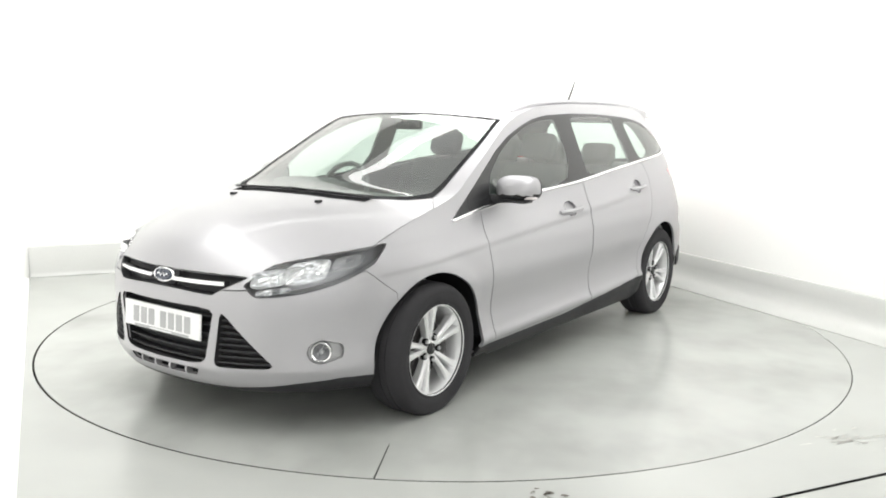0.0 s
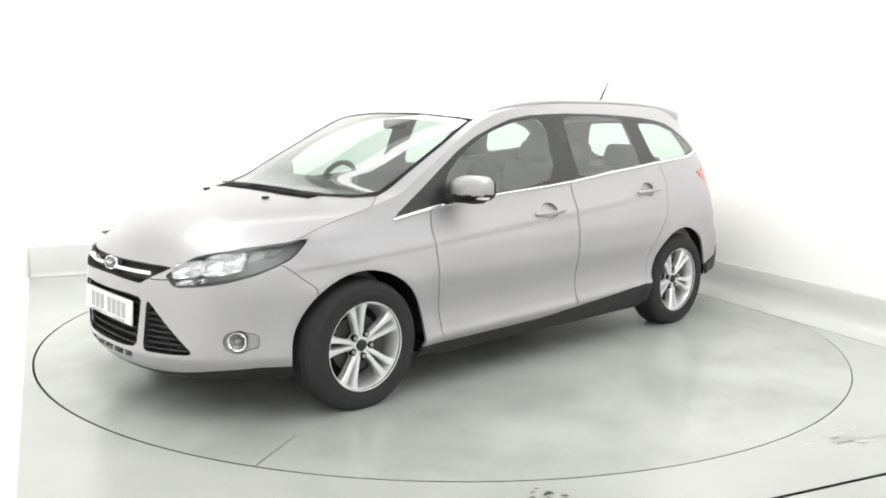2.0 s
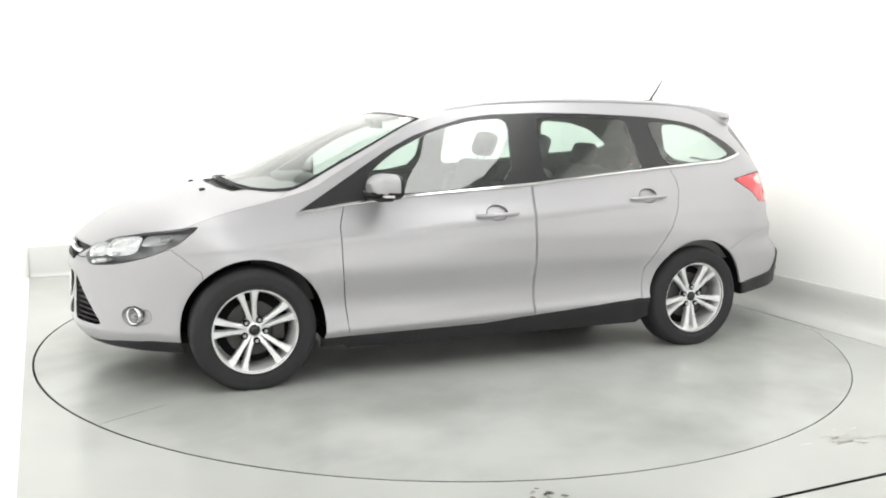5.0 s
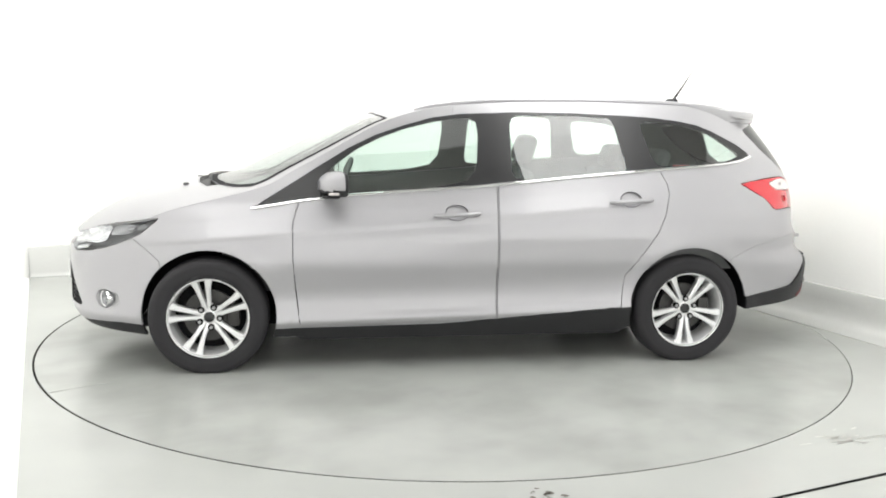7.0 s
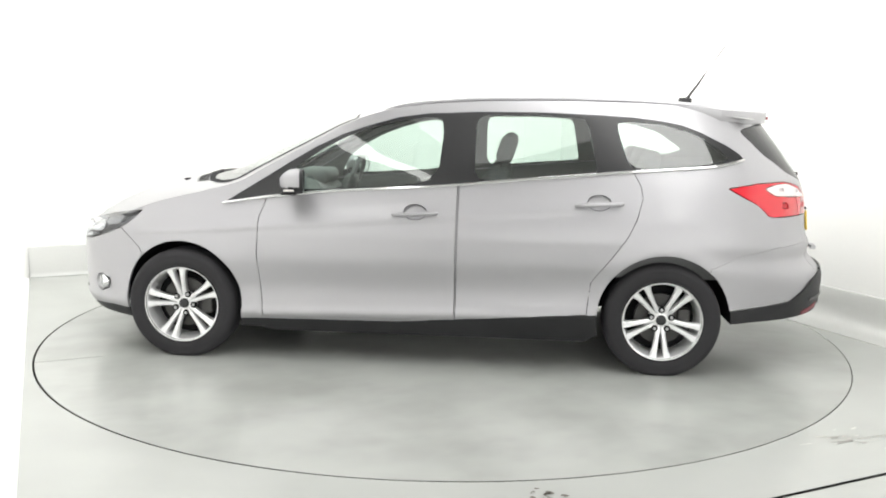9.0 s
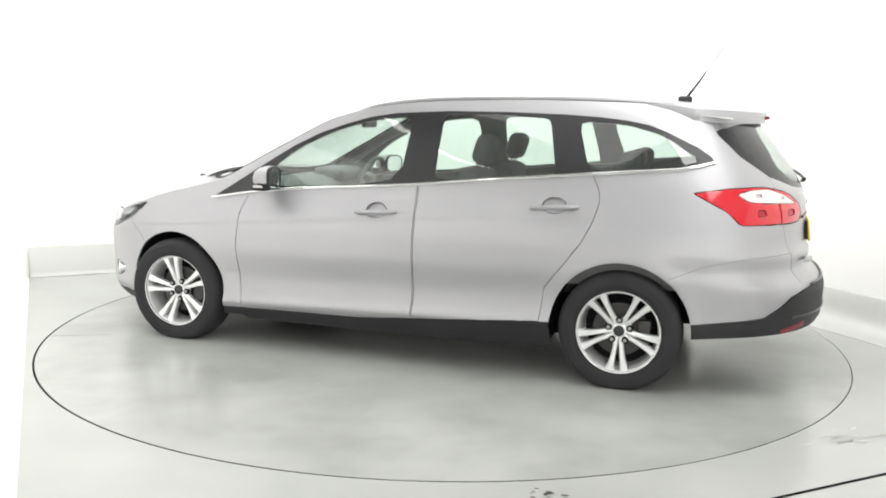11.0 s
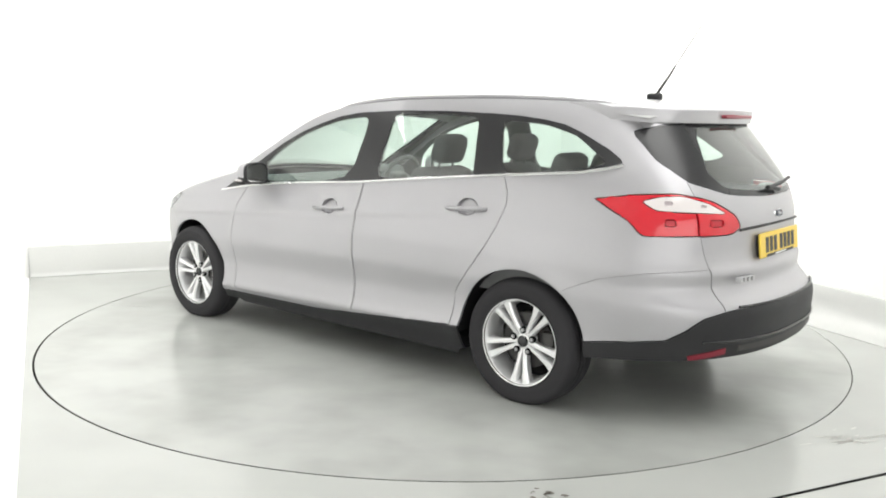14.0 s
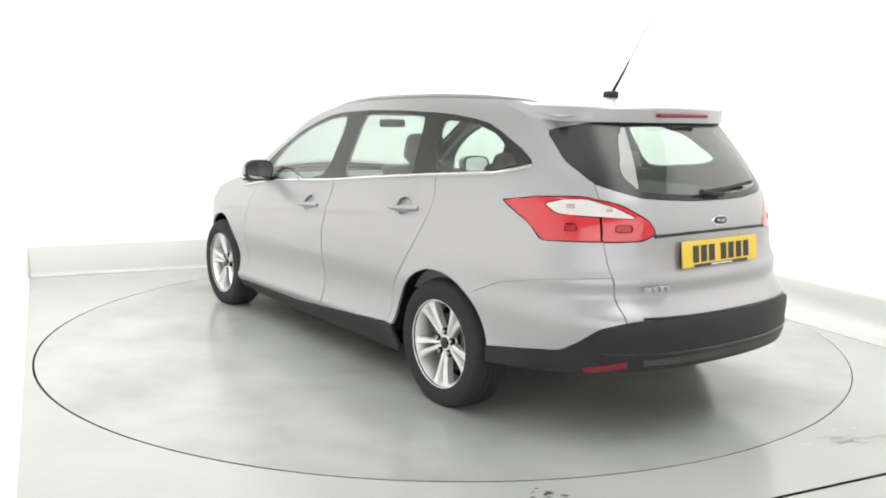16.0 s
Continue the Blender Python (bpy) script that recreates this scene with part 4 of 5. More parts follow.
# seats
def seat_bm(width, depth, back, rake):
    """A padded seat with bolsters; its base stands at the origin, facing +x."""
    bm = bmesh.new()
    box(bm, (-depth / 2, -width / 2, 0.0), (depth / 2, width / 2, 0.16), 0.05, 3)
    for s in (1, -1):
        box(bm, (-depth / 2 + 0.02, s * width / 2 - 0.05, 0.06), (depth / 2 - 0.04, s * width / 2 + 0.05, 0.21), 0.04, 3)
    marks = set(bm.verts)
    box(bm, (-0.07, -width / 2, 0.0), (0.07, width / 2, back), 0.05, 3)
    for s in (1, -1):
        box(bm, (-0.05, s * width / 2 - 0.05, 0.05), (0.11, s * width / 2 + 0.04, back - 0.12), 0.04, 3)
    m = Matrix.Translation((-depth / 2 - 0.02, 0, 0.08)) @ Matrix.Rotation(-radians(rake), 4, "Y")
    for v in bm.verts:
        if v not in marks:
            v.co = m @ v.co
    return bm, m


def headrest_bm(m, back, width=0.24):
    bm = bmesh.new()
    box(bm, (-0.045, -width / 2, back + 0.03), (0.055, width / 2, back + 0.20), 0.045, 3)
    for s in (1, -1):
        tube(bm, [(0, s * 0.06, back - 0.05), (0, s * 0.06, back + 0.07)], 0.007, 6)
    for v in bm.verts:
        v.co = m @ v.co
    return bm


for y in (0.37, -0.37):
    bm, m = seat_bm(0.46, 0.50, 0.60, 18)
    st = part("seat", bm, M_FABRIC, car, "charcoal cloth front seat")
    st.matrix_basis = pose(0.02, y, 0.42)
    part("headrest", headrest_bm(m, 0.60), M_FABRIC, st)
bm, m = seat_bm(1.24, 0.48, 0.56, 20)
st = part("rear_seat", bm, M_FABRIC, car, "charcoal cloth rear bench seat")
st.matrix_basis = pose(-0.80, 0, 0.42)
for y in (0.40, 0.0, -0.40):
    b2 = headrest_bm(m, 0.53, 0.25)
    for v in b2.verts:
        v.co.y += y
    part("headrest", b2, M_FABRIC, st)

# dashboard, steering wheel, load cover, roof lining, mirror
bm = bmesh.new()
sec = [(1.32, 0.93), (1.10, 0.965), (0.92, 0.955), (0.80, 0.92), (0.73, 0.85), (0.72, 0.74), (0.80, 0.60), (0.85, 0.40), (1.32, 0.40)]
prism(bm, [(x, -0.72, z) for x, z in sec], (0, 1, 0), 1.44)
for v in bm.verts:
    v.co.y *= 1 - 0.30 * ease(v.co.x, 0.85, 1.32)
    v.co.z -= 0.03 * ease(v.co.x, 0.9, 1.3)
bmesh.ops.bevel(bm, geom=list(bm.edges), offset=0.015, segments=2, affect="EDGES")
dash = part("dashboard", bm, M_DASH, car, "dark grey dashboard")
bm = bmesh.new()
box(bm, (0.74, -0.60, 0.90), (0.98, -0.24, 1.00), 0.04, 3)
part("instrument_hood", bm, M_DASH, dash)
bm = bmesh.new()
ring = [(0.0, 0.185 * math.cos(k * 2 * math.pi / 36), 0.185 * math.sin(k * 2 * math.pi / 36)) for k in range(37)]
tube(bm, ring, 0.016, 8)
for a in (0, 180, 270):
    tube(bm, [(0.02, 0, 0), (0, 0.18 * math.cos(radians(a)), 0.18 * math.sin(radians(a)))], 0.017, 8)
box(bm, (-0.02, -0.07, -0.06), (0.06, 0.07, 0.06), 0.03, 3)
wheel = part("steering_wheel", bm, M_DASH, car, "dark steering wheel")
wheel.matrix_basis = pose(0.60, -0.37, 0.90, 0, -22, 0)
bm = bmesh.new()
prism(bm, [(-1.18, -0.66, 1.0), (-1.18, 0.66, 1.0), (-2.0, 0.50, 1.0), (-2.0, -0.50, 1.0)], (0, 0, 1), 0.02)
part("load_cover", bm, M_DASH, car, "dark load cover behind the rear seats")
bm = bmesh.new()
rows = []
for k in range(14):
    x = 0.34 - 0.165 * k
    rows.append([bm.verts.new((x, 0.6 * j / 6, float(top_z(x, 0.6 * j / 6)) - 0.035)) for j in range(-6, 7)])
for p, q in zip(rows, rows[1:]):
    for j in range(12):
        bm.faces.new((p[j], p[j + 1], q[j + 1], q[j]))
part("roof_lining", bm, M_HEADLINER, car, "light grey roof lining")
bm = bmesh.new()
box(bm, (0.42, -0.10, 1.285), (0.45, 0.10, 1.340), 0.014, 3)
tube(bm, [(0.44, 0, 1.32), (0.50, 0, 1.335)], 0.012, 8)
part("inside_mirror", bm, M_BLACK, car)


# ---------------------------------------------------------------- front details
part("upper_grille", panel(GRILLE, True, gap=0, push=(-0.045, 0, 0)), M_BLACK, front_bumper, "black upper grille")
part("lower_grille", panel(LOWGRILLE, True, gap=0, push=(-0.06, 0, 0)), M_BLACK, front_bumper, "black lower grille opening")
part("air_slot", panel(SLOT, True, gap=0, push=(-0.03, 0, 0)), M_BLACK, front_bumper)


def face_x(y, z):
    """How far forward the nose reaches at y and height z."""
    return float(f_front(z)) * max(0.0, 1 - (abs(y) / float(f_w(z))) ** MW) ** (1 / NF)


def nose_bar(y0, y1, z0, z1, thick, back=0.0, steps=14, deep=0.03):
    """A bar that follows the bowed nose."""
    bm = bmesh.new()
    rings = []
    for k in range(steps + 1):
        y, z = y0 + (y1 - y0) * k / steps, z0 + (z1 - z0) * k / steps
        x = face_x(y, z) - back
        rings.append([bm.verts.new((x, y, z + thick / 2)), bm.verts.new((x + 0.003, y, z)), bm.verts.new((x, y, z - thick / 2)), bm.verts.new((x - deep, y, z - thick / 2)), bm.verts.new((x - deep, y, z + thick / 2))])
    for p, q in zip(rings, rings[1:]):
        for j in range(5):
            bm.faces.new((p[j], p[(j + 1) % 5], q[(j + 1) % 5], q[j]))
    bm.faces.new(rings[0])
    bm.faces.new(rings[-1][::-1])
    bmesh.ops.recalc_face_normals(bm, faces=bm.faces)
    return bm


for s in (1, -1):
    part("grille_bar", nose_bar(s * 0.075, s * 0.355, 0.658, 0.660, 0.017, 0.008), M_CHROME, front_bumper, "bright chrome grille bar")
for k in range(6):
    z = 0.325 + 0.038 * k
    half = 0.268 + (z - 0.31) * 0.21
    part("grille_slat", nose_bar(-half, half, z, z, 0.010, 0.022), M_BLACK, front_bumper)
for y in (-0.155, -0.05, 0.05, 0.155):
    part("grille_slat", nose_bar(y - 0.006, y + 0.006, 0.269, 0.269, 0.030, 0.004, 2), M_PAINT, front_bumper)
for s in (1, -1):
    part("side_intake", panel(TRI, side=s, gap=0, push=(-0.045, 0, 0)), M_BLACK, front_bumper, "black triangular side intake")
    for k in range(8):
        z = 0.325 + 0.026 * k
        y1 = 0.548 - (z - 0.322) / 0.228 * 0.196
        y0 = 0.318 + (z - 0.308) * 0.14
        if y1 - y0 > 0.02:
            part("intake_slat", nose_bar(s * (y0 + 0.004), s * (y1 - 0.006), z, z, 0.009, 0.012, 5), M_BLACK, front_bumper)
    # fog lamp
    part("fog_recess", panel(FOG, side=s, gap=0, push=(-0.022, -0.016 * s, 0)), M_LAMPGREY, front_bumper)
    bm = bmesh.new()
    lathe(bm, [(0.034, 0.0), (0.042, 0.004), (0.045, 0.0), (0.045, -0.03)], 28)
    fog = part("fog_lamp", bm, M_CHROME, car, "round fog lamp with a chrome ring")
    fog.matrix_basis = pose(1.883, s * 0.682, 0.375, 0, 0, -52 if s > 0 else -128)
    bm = bmesh.new()
    lathe(bm, [(0.0001, -0.02), (0.012, -0.018), (0.026, -0.008), (0.036, 0.002)], 24)
    part("reflector", bm, M_BEZEL, fog)
    bm = bmesh.new()
    lathe(bm, [(0.0001, 0.004), (0.008, 0.002), (0.011, -0.004), (0.011, -0.02)], 14)
    part("bulb", bm, M_LAMPGREY, fog)
    bm = bmesh.new()
    lathe(bm, [(0.0001, 0.006), (0.02, 0.005), (0.036, 0.0)], 24)
    part("lens", bm, M_LENS, fog)
    # headlamp: bowl behind, chrome reflectors inside, clear cover
    lamp = part("headlamp", panel(HEAD, side=s, gap=0.002, push=(-0.07, -0.05 * s, 0.004)), M_BEZEL, car, "clear headlamp with chrome reflectors and grey bezel")
    for qy, qz, wy, hz, mat in ((0.525, 0.688, 0.062, 0.036, M_REFLECT), (0.638, 0.714, 0.058, 0.046, M_REFLECT), (0.730, 0.748, 0.030, 0.026, M_LAMPGREY), (0.545, 0.636, 0.058, 0.012, M_REFLECT)):
        bm = bmesh.new()
        n = 24
        rings = []
        for f, d in ((1.0, 0.010), (0.92, 0.022), (0.7, 0.042), (0.35, 0.054), (0.12, 0.042), (0.02, 0.040)):
            ring = []
            for k in range(n):
                c, e = math.cos(k * 2 * math.pi / n), math.sin(k * 2 * math.pi / n)
                c, e = math.copysign(abs(c) ** 0.5, c), math.copysign(abs(e) ** 0.5, e)
                y = qy + wy * f * c
                z = qz + hz * f * e + 0.18 * wy * f * c
                ring.append(bm.verts.new((face_x(y, z) - d - 0.35 * max(0, y - 0.6) * 0.1, y - 0.4 * d, z)))
            rings.append(ring)
        for a, b in zip(rings, rings[1:]):
            for k in range(n):
                bm.faces.new((a[k], a[(k + 1) % n], b[(k + 1) % n], b[k]))
        bm.faces.new(rings[-1])
        bmesh.ops.recalc_face_normals(bm, faces=bm.faces)
        if s < 0:
            mirrored(bm)
        part("reflector", bm, mat, lamp)
    part("lens", panel(HEAD, side=s, gap=0.004, rim=0.004), M_LENS, lamp, "clear lamp cover")


def oval(bm, rx, rz, depth, n=32):
    """A domed oval badge about the y axis."""
    rings = [[bm.verts.new((rx * f * math.cos(k * 2 * math.pi / n), y, rz * f * math.sin(k * 2 * math.pi / n))) for k in range(n)] for f, y in ((1, -depth), (1, 0), (0.93, 0.004), (0.85, 0.004), (0.82, 0.001))]
    for a, b in zip(rings, rings[1:]):
        for k in range(n):
            bm.faces.new((a[k], a[(k + 1) % n], b[(k + 1) % n], b[k]))
    bm.faces.new(rings[-1])
    bmesh.ops.recalc_face_normals(bm, faces=bm.faces)
    return bm


for name, m, w, h in (("front_badge", pose(2.150, 0, 0.664, 0, 0, -90) @ pose(0, 0, 0, 14, 0, 0), 0.072, 0.034), ("rear_badge", pose(-2.208, 0, 0.930, 0, 0, 90) @ pose(0, 0, 0, 6, 0, 0), 0.056, 0.023)):
    b = part(name, oval(bmesh.new(), w, h, 0.03), M_CHROME, car, "chrome-rimmed oval badge")
    b.matrix_basis = m
    i = part("badge_field", oval(bmesh.new(), w * 0.78, h * 0.74, 0.004), M_BADGE, b, "blue-grey badge field")
    i.matrix_basis = pose(0, 0.004, 0)
    bm = bmesh.new()
    tube(bm, [(w * (-0.5 + k / 12), 0.006, h * 0.30 * math.sin(k * 1.35) * (1 - abs(k - 6) / 9)) for k in range(13)], 0.0032, 6)
    j = part("badge_mark", bm, M_CHROME, b)
    j.matrix_basis = pose(0, 0.002, 0)
bm = bmesh.new()
lathe(bm, [(0.0001, -0.01), (0.088, -0.01), (0.088, -0.03)], 32)
for v in bm.verts:
    v.co.z *= 0.58
surround = part("badge_surround", bm, M_BLACK, front_bumper)
surround.matrix_basis = pose(2.148, 0, 0.666, 0, 0, -90) @ pose(0, 0, 0, 14, 0, 0)


def number_plate(name, field, ink, label, x, z, face):
    """A plate whose number is only plain bars."""
    bm = bmesh.new()
    box(bm, (-0.265, -0.006, -0.057), (0.265, 0.004, 0.057), 0.003, 1)
    plate = part(name, bm, field, car, label)
    px = -0.20
    for k in range(7):
        bm = bmesh.new()
        box(bm, (px, 0.0042, -0.036), (px + 0.040, 0.0056, 0.036))
        part("bar", bm, ink, plate, smooth=False)
        px += 0.055 + (0.028 if k == 3 else 0)
    bm = bmesh.new()
    box(bm, (-0.19, 0.0042, -0.0565), (0.19, 0.0056, -0.044))
    strip = part("bar", bm, ink, plate, smooth=False)
    bm = bmesh.new()
    box(bm, (-0.075, 0.0058, -0.0535), (0.075, 0.0066, -0.0475))
    part("strip_mark", bm, M_WHITE, strip, smooth=False)
    plate.matrix_basis = face
    return plate


number_plate("front_number_plate", M_WHITE, M_PALEINK, "white front number plate with grey bars", 0, 0, pose(2.170, 0, 0.468, 0, 0, -90) @ pose(0, 0, 0, 3, 0, 0))
number_plate("rear_number_plate", M_YELLOW, M_INK, "yellow rear number plate with dark bars", 0, 0, pose(-2.222, 0, 0.795, 0, 0, 90) @ pose(0, 0, 0, 6, 0, 0))
bm = bmesh.new()
box(bm, (-0.25, -0.02, -0.050), (0.25, -0.0065, 0.050), 0.004, 1)
backing = part("plate_backing", bm, M_BLACK, tailgate)
backing.matrix_basis = pose(-2.220, 0, 0.795, 0, 0, 90) @ pose(0, 0, 0, 6, 0, 0)
bm = bmesh.new()
tube(bm, [(-2.172, -0.385, 0.878), (-2.202, -0.2, 0.885), (-2.210, 0, 0.887), (-2.202, 0.2, 0.885), (-2.172, 0.385, 0.878)], 0.007, 8)
part("tailgate_handle", bm, M_BLACK, tailgate, "dark tailgate grip strip")
for k in range(4):
    bm = bmesh.new()
    p = (-2.232 + 0.006 * k, 0.36 - 0.0 + 0.032 * k, 0.665)
    box(bm, (p[0] - 0.006, p[1] - 0.011, p[2] - 0.010), (p[0] + 0.02, p[1] + 0.011, p[2] + 0.010), 0.002, 1)
    part("script_bar", bm, M_LAMPGREY, tailgate)

# spoiler, brake light, wiper, exhaust
bm = bmesh.new()
rows = []
def tail_x(y, z):
    """How far back the body reaches at y and height z."""
    return -float(f_rear(z)) * max(0.0, 1 - (abs(y) / float(f_w(z))) ** MW) ** (1 / tail_power(z))


HALF_SPOILER = 0.606
for k in range(33):
    y = HALF_SPOILER * math.sin(math.pi * (k / 32 - 0.5))
    back = tail_x(y, 1.36)
    xe = back - 0.038 * max(0.0, 1 - (abs(y) / HALF_SPOILER) ** 6.0) - 0.003
    zt = float(top_z(back + 0.02, y)) - 0.006
    rows.append([bm.verts.new((back + 0.24, y, float(top_z(back + 0.24, y)) + 0.001)), bm.verts.new((back + 0.08, y, float(top_z(back + 0.08, y)) + 0.004)), bm.verts.new((xe + 0.006, y, zt + 0.001)), bm.verts.new((xe, y, zt - 0.006)), bm.verts.new((xe + 0.008, y, 1.349)), bm.verts.new((back + 0.015, y, 1.345))])
for p, q in zip(rows, rows[1:]):
    for j in range(5):
        bm.faces.new((p[j], p[j + 1], q[j + 1], q[j]))
bm.faces.new(rows[0])
bm.faces.new(rows[-1][::-1])
bmesh.ops.recalc_face_normals(bm, faces=bm.faces)
part("roof_spoiler", bm, M_PAINT, tailgate, "silver roof spoiler above the rear window")
bm = bmesh.new()
box(bm, (-1.99, -0.17, 1.372), (-1.90, 0.17, 1.390), 0.005, 1)
part("brake_light", bm, M_DEEPRED, tailgate, "dark red high brake light")
bm = bmesh.new()
tube(bm, [(-2.190, -0.03, 1.040), (-2.192, 0.04, 1.050), (-2.188, 0.12, 1.058)], 0.011, 8)
tube(bm, [(-2.188, 0.10, 1.058), (-2.182, -0.08, 1.068), (-2.150, -0.30, 1.085)], 0.008, 6)
part("rear_wiper", bm, M_BLACK, tailgate, "black rear wiper")
for z, r, half, name in ((0.405, 0.008, 0.66, "bumper_moulding"), (0.553, 0.006, 0.50, "bumper_edge")):
    bm = bmesh.new()
    tube(bm, [(tail_x(-half + 2 * half * k / 24, z) - 0.011, -half + 2 * half * k / 24, z) for k in range(25)], r, 6)
    part(name, bm, M_GLOSSBLACK, car)
bm = bmesh.new()
rings = []
for k in range(21):
    y = -0.50 + k / 20
    x = tail_x(y, 0.37) - 0.004
    rings.append([bm.verts.new((x, y, 0.352)), bm.verts.new((x - 0.009, y, 0.356)), bm.verts.new((x - 0.009, y, 0.384)), bm.verts.new((x + 0.02, y, 0.388)), bm.verts.new((x + 0.02, y, 0.345))])
for a, b in zip(rings, rings[1:]):
    for j in range(5):
        bm.faces.new((a[j], a[(j + 1) % 5], b[(j + 1) % 5], b[j]))
bm.faces.new(rings[0])
bm.faces.new(rings[-1][::-1])
bmesh.ops.recalc_face_normals(bm, faces=bm.faces)
part("bumper_insert", bm, M_BRAKE, car, "grey strip under the rear bumper")
bm = bmesh.new()
tube(bm, [(-1.9, -0.50, 0.32), (-2.16, -0.50, 0.315)], 0.028, 16)
part("exhaust_pipe", bm, M_BRAKE, car)

def mirror_ring(bm, secs, cap=False, n=28):
    """Rounded rings round the mirror glass."""
    rings = []
    for x, wy, wz in secs:
        ring = []
        for k in range(n):
            c, e = math.cos(k * 2 * math.pi / n), math.sin(k * 2 * math.pi / n)
            c, e = math.copysign(abs(c) ** 0.65, c), math.copysign(abs(e) ** 0.65, e)
            ring.append(bm.verts.new((x - 0.03 * c * (wy / 0.1), 0.975 + wy * c, 1.012 + wz * e)))
        rings.append(ring)
    for a, b in zip(rings, rings[1:]):
        for k in range(n):
            bm.faces.new((a[k], a[(k + 1) % n], b[(k + 1) % n], b[k]))
    if cap:
        bm.faces.new(rings[-1])


# sides: chrome strip, handles, mirrors, rails
for s in (1, -1):
    bm = bmesh.new()
    pts = []
    line = BELT + [(-1.66, 1.137), (-1.735, 1.158)]
    for (a, b), (c, d) in zip(line, line[1:]):
        for k in range(6):
            pts.append(place_on(a + (c - a) * k / 6, b + (d - b) * k / 6, 0.006))
    pts.append(place_on(*line[-1], 0.006))
    tube(bm, pts, 0.0085, 8)
    if s < 0:
        mirrored(bm)
    part("chrome_strip", bm, M_CHROME, car, "bright chrome strip under the side windows")
    for (hx, hz), number, door in zip(HANDLES, (BOWL_F, BOWL_R), doors[s]):
        part("handle_bowl", panel(number, side=s, gap=0, push=(0, -0.017 * s, 0)), M_PAINT, door)
        bm = bmesh.new()
        pts = [place_on(hx + 0.125 - 0.025 * k, hz - 0.004 + 0.0012 * k, 0.004 + 0.026 * math.sin(math.pi * min(1, max(0, k / 10))) ** 0.6) for k in range(11)]
        tube(bm, pts, 0.0115, 8, [0.75, 0.95, 1, 1, 1, 1, 1, 1, 1, 0.95, 0.75])
        if s < 0:
            mirrored(bm)
        part("door_handle", bm, M_PAINT, door, "silver door handle")
    # mirror
    bm = bmesh.new()
    secs = [(0.565, 0.055, 0.070, 0), (0.575, 0.094, 0.078, 0), (0.61, 0.097, 0.080, 0), (0.66, 0.090, 0.072, 0.0), (0.70, 0.070, 0.052, -0.003), (0.725, 0.038, 0.028, -0.006)]
    rings = []
    n = 28
    for x, wy, wz, dz in secs:
        ring = []
        for k in range(n):
            c, e = math.cos(k * 2 * math.pi / n), math.sin(k * 2 * math.pi / n)
            c, e = math.copysign(abs(c) ** 0.65, c), math.copysign(abs(e) ** 0.65, e)
            ring.append(bm.verts.new((x + 0.05 * c * (wy / 0.1) * -0.6, 0.975 + wy * c, 1.012 + dz + wz * e)))
        rings.append(ring)
    for a, b in zip(rings, rings[1:]):
        for k in range(n):
            bm.faces.new((a[k], a[(k + 1) % n], b[(k + 1) % n], b[k]))
    bm.faces.new(rings[-1])
    bm.faces.new(rings[0][::-1])
    bmesh.ops.recalc_face_normals(bm, faces=bm.faces)
    for v in bm.verts:
        v.co += Vector((0.045, -0.092, 0.0))
        v.co.z = 1.005 + (v.co.z - 1.012) * 0.84
        v.co.y = 0.80 + (v.co.y - 0.80) * 1.10
        v.co.x = 0.665 + (v.co.x - 0.665) * 0.75
    if s < 0:
        mirrored(bm)
    for f in bm.faces:
        f.material_index = 1 if f.calc_center_median().z < 0.975 else 0
    shell = part("door_mirror", bm, (M_PAINT, M_BLACK), car, "silver door mirror on a black foot")
    bm = bmesh.new()
    tube(bm, [(0.70, 0.845, 0.945), (0.68, 0.89, 0.945), (0.655, 0.95, 0.955)], 0.026, 10, [1.3, 1.0, 1.2])
    box(bm, (0.585, 0.90, 0.928), (0.70, 1.045, 0.948), 0.009, 2)
    mirror_ring(bm, [(0.578, 0.095, 0.079), (0.556, 0.093, 0.076), (0.553, 0.088, 0.070), (0.560, 0.083, 0.066)])
    for v in bm.verts:
        v.co += Vector((0.045, -0.092, 0.0))
        v.co.z = 1.005 + (v.co.z - 1.012) * 0.84
        v.co.y = 0.80 + (v.co.y - 0.80) * 1.10
        v.co.x = 0.665 + (v.co.x - 0.665) * 0.75
    if s < 0:
        mirrored(bm)
    part("mirror_foot", bm, M_BLACK, shell, "black mirror foot and frame")
    bm = bmesh.new()
    mirror_ring(bm, [(0.562, 0.084, 0.067), (0.558, 0.082, 0.065)], True)
    for v in bm.verts:
        v.co += Vector((0.045, -0.092, 0.0))
        v.co.z = 1.005 + (v.co.z - 1.012) * 0.84
        v.co.y = 0.80 + (v.co.y - 0.80) * 1.10
        v.co.x = 0.665 + (v.co.x - 0.665) * 0.75
    if s < 0:
        mirrored(bm)
    part("mirror_glass", bm, M_CHROME, shell)
    bm = bmesh.new()
    box(bm, (0.59, 1.02, 0.952), (0.665, 1.072, 0.968), 0.006, 2)
    for v in bm.verts:
        v.co += Vector((0.045, -0.092, 0.0))
        v.co.z = 1.005 + (v.co.z - 1.012) * 0.84
        v.co.y = 0.80 + (v.co.y - 0.80) * 1.10
        v.co.x = 0.665 + (v.co.x - 0.665) * 0.75
    if s < 0:
        mirrored(bm)
    part("indicator", bm, M_WHITELENS, shell)
    # roof rail
    bm = bmesh.new()
    pts = []
    for k in range(25):
        x = 0.22 - 1.86 * k / 24
        y = 0.582 - 0.02 * (x + 0.6) ** 2 - (0.03 if x < -1.2 else 0) * (-(x + 1.2))
        lift = 0.012 * min(1.0, 4 * min(k, 24 - k) / 24) ** 0.6 - 0.004
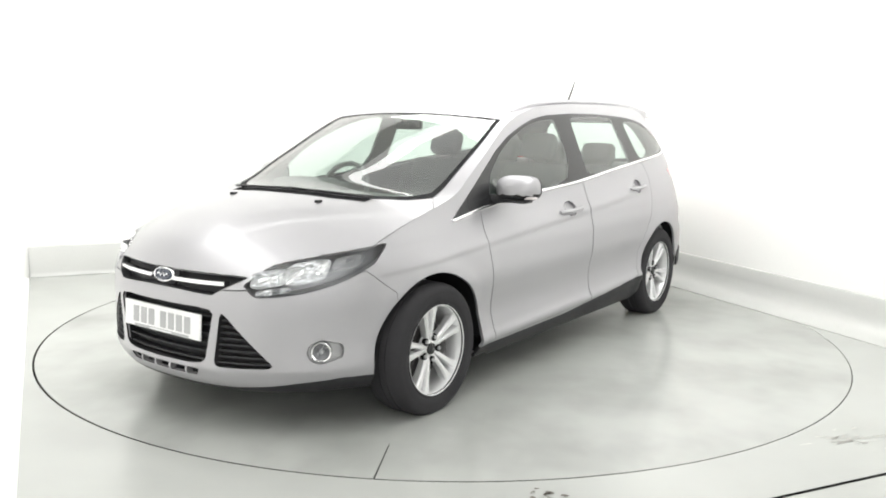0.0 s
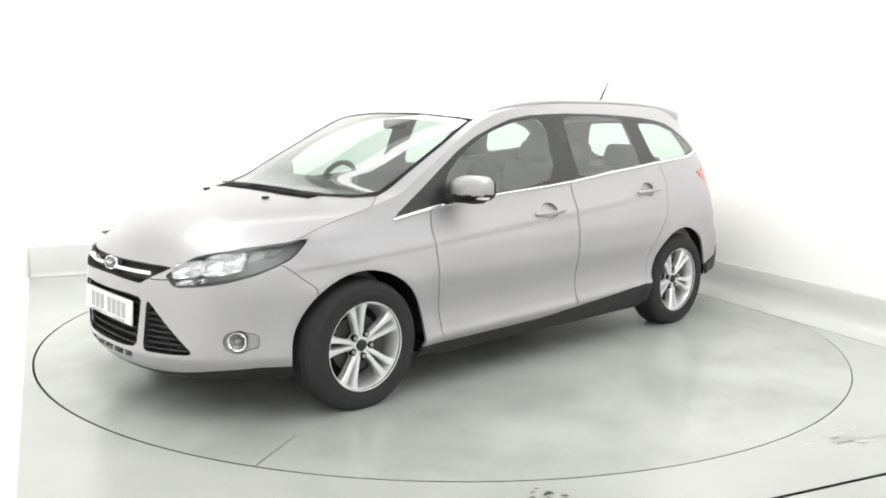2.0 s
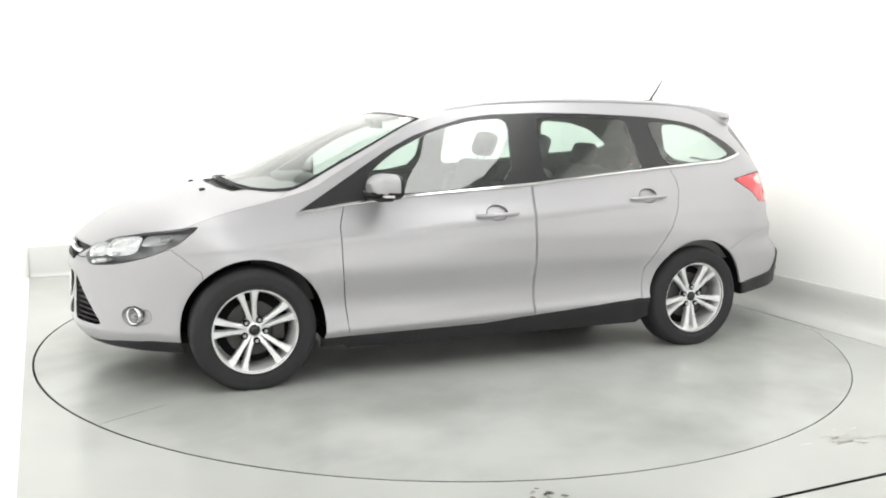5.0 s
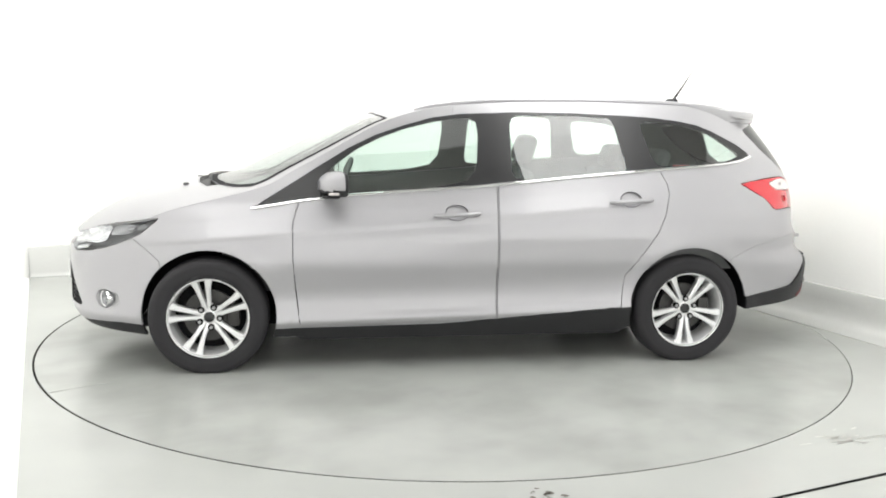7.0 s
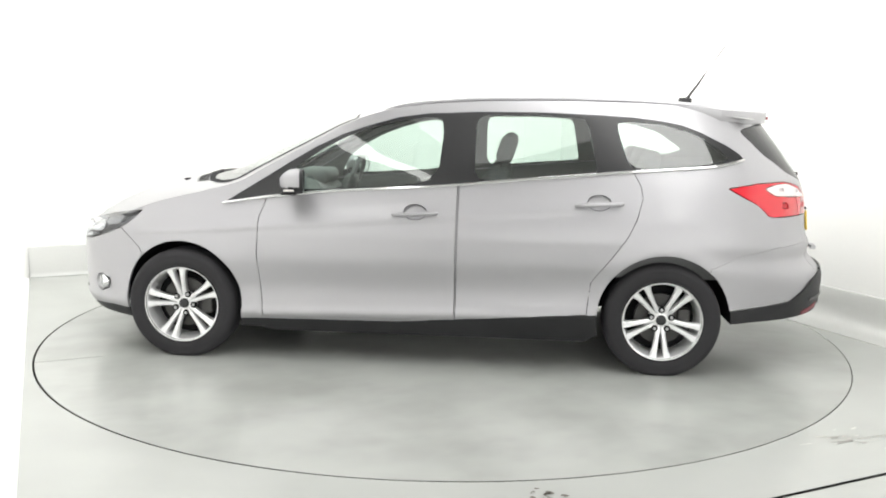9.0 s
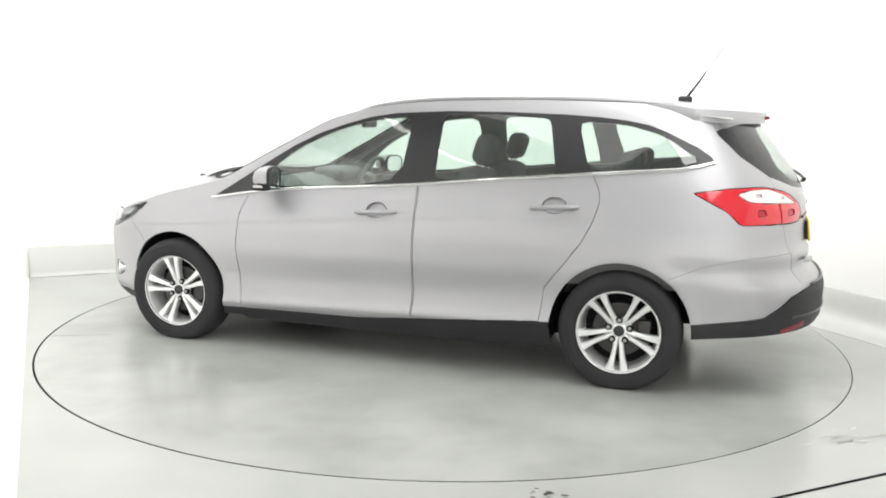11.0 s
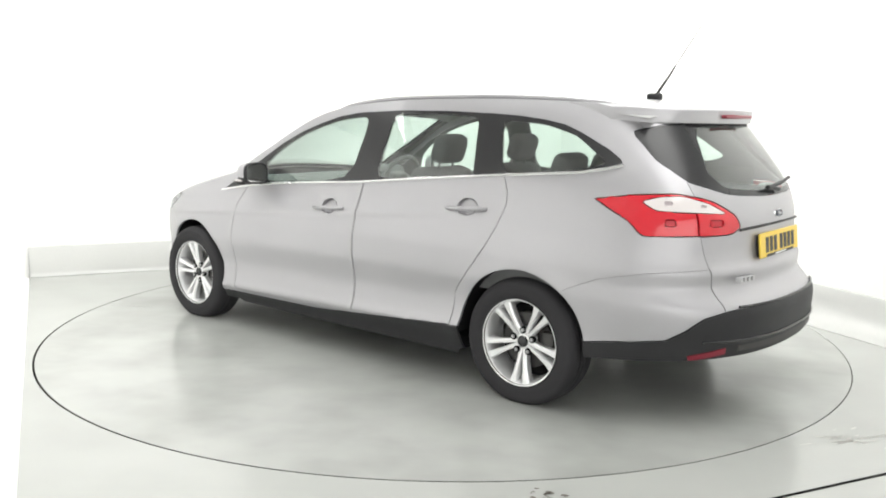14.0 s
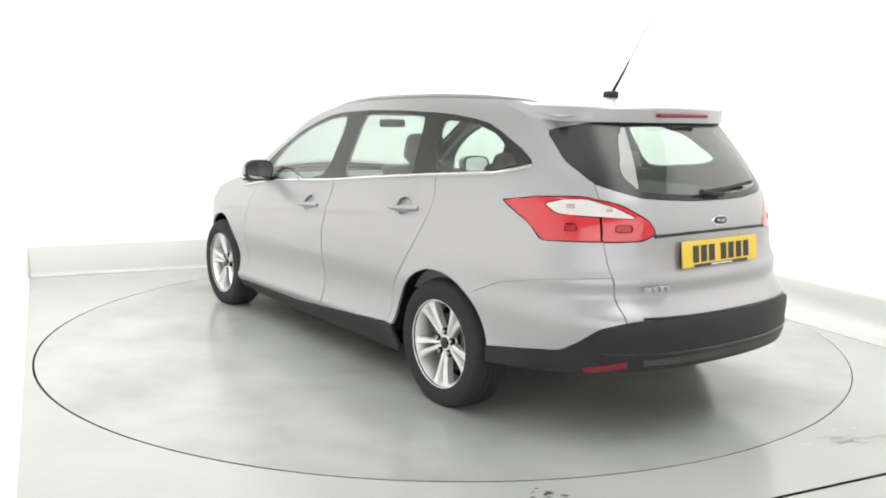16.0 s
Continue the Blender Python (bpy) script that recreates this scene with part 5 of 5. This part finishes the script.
        pts.append((x, s * y, float(top_z(x, y)) + lift))
    tube(bm, pts, 0.015, 8, [0.7] + [1] * 23 + [0.7])
    part("roof_rail", bm, M_PAINT, car, "silver roof rail")
    # washer nozzle and front wiper
    bm = bmesh.new()
    box(bm, (1.485, s * 0.30 - 0.014, float(top_z(1.50, 0.30)) - 0.004), (1.515, s * 0.30 + 0.014, float(top_z(1.50, 0.30)) + 0.010), 0.004, 2)
    part("washer_nozzle", bm, M_BLACK, car)
for y0, y1 in ((-0.55, 0.02), (-0.02, 0.50)):
    bm = bmesh.new()
    pts = []
    for k in range(9):
        y = y0 + (y1 - y0) * k / 8
        x = 1.395 - f_bow(1.3) * y * y * 0.95 - 0.01 + 0.02 * k / 8
        pts.append((float(x), y, float(top_z(x, y)) + 0.009))
    tube(bm, pts, 0.005, 6, [1.3, 1.2, 1, 1, 1, 0.9, 0.9, 0.8, 0.7])
    part("wiper", bm, M_BLACK, car, "black windscreen wiper")

# aerial
bm = bmesh.new()
box(bm, (-1.575, -0.022, float(top_z(-1.55, 0)) - 0.006), (-1.495, 0.022, float(top_z(-1.55, 0)) + 0.034), 0.014, 3)
aerial = part("aerial", bm, M_BLACK, car, "thin black roof aerial")
bm = bmesh.new()
base = Vector((-1.54, 0, float(top_z(-1.55, 0)) + 0.02))
tube(bm, [base, base + Vector((-0.07, 0, 0.10)), base + Vector((-0.10, 0, 0.15))], 0.007, 8, [1.3, 0.9, 0.7])
tube(bm, [base + Vector((-0.10, 0, 0.15)), base + Vector((-0.235, 0, 0.355))], 0.0028, 6)
part("mast", bm, M_BLACK, aerial)

# ---------------------------------------------------------------- floor dirt
rng = random.Random(4)
bm = bmesh.new()
for k in range(18):
    cx, cy = 0.375 + rng.gauss(0, 0.03), -2.57 + rng.gauss(0, 0.03)
    r = rng.uniform(0.004, 0.016)
    ring = [bm.verts.new((cx + r * rng.uniform(0.5, 1.4) * math.cos(j * math.pi / 4), cy + r * rng.uniform(0.4, 1.0) * math.sin(j * math.pi / 4), 0.0015)) for j in range(8)]
    bm.faces.new(ring)
thing("floor_dirt", bm, M_STAIN, "dark oily dirt specks on the floor", "dirt", "stuff", False)
bm = bmesh.new()
for k in range(26):
    cx, cy = 1.74 + rng.gauss(0, 0.075), -1.985 + rng.gauss(0, 0.055)
    if math.hypot(cx, cy) < TABLE_R + 0.06 or booth_depth(cx, cy) < FRONT + 0.08:
        continue
    length, width, lean = rng.uniform(0.012, 0.05), rng.uniform(0.002, 0.007), radians(TURN + rng.gauss(0, 12))
    ring = []
    for j in range(10):
        a, w = j * math.pi / 5, rng.uniform(0.6, 1.2)
        u, v = length * w * math.cos(a), width * w * math.sin(a)
        ring.append(bm.verts.new((cx + u * math.cos(lean) - v * math.sin(lean), cy + u * math.sin(lean) + v * math.cos(lean), 0.0012)))
    bm.faces.new(ring)
thing("floor_scuff", bm, M_SCUFF, "faint brownish scuff marks on the grey floor", "scuff", "stuff", False)


# ---------------------------------------------------------------- what moves: plate and car turn together
def motions():
    turns = [(0.0, 234.24), (0.25, 233.5), (0.5, 232.41), (1.0, 229.70), (1.5, 226.43), (2.0, 222.95), (3.0, 215.91), (4.0, 208.84), (6.5, 191.92), (7.5, 185.02), (8.5, 178.16), (9.0, 174.74), (11.5, 157.75), (12.5, 150.91), (13.5, 143.98), (14.5, 137.05), (15.5, 130.1), (16.0, 126.57)]
    rows, plate = [], []
    for t, a in turns:
        off = Matrix.Rotation(radians(a), 3, "Z") @ Vector((0.0664, 0.0869, 0.0))
        rows.append((t, pose(off.x, off.y, 0.0, 0, 0, a)))
        plate.append((t, pose(0, 0, 0, 0, 0, a + 29.68)))
    walk(car, rows)
    walk(turntable, plate)


motions()
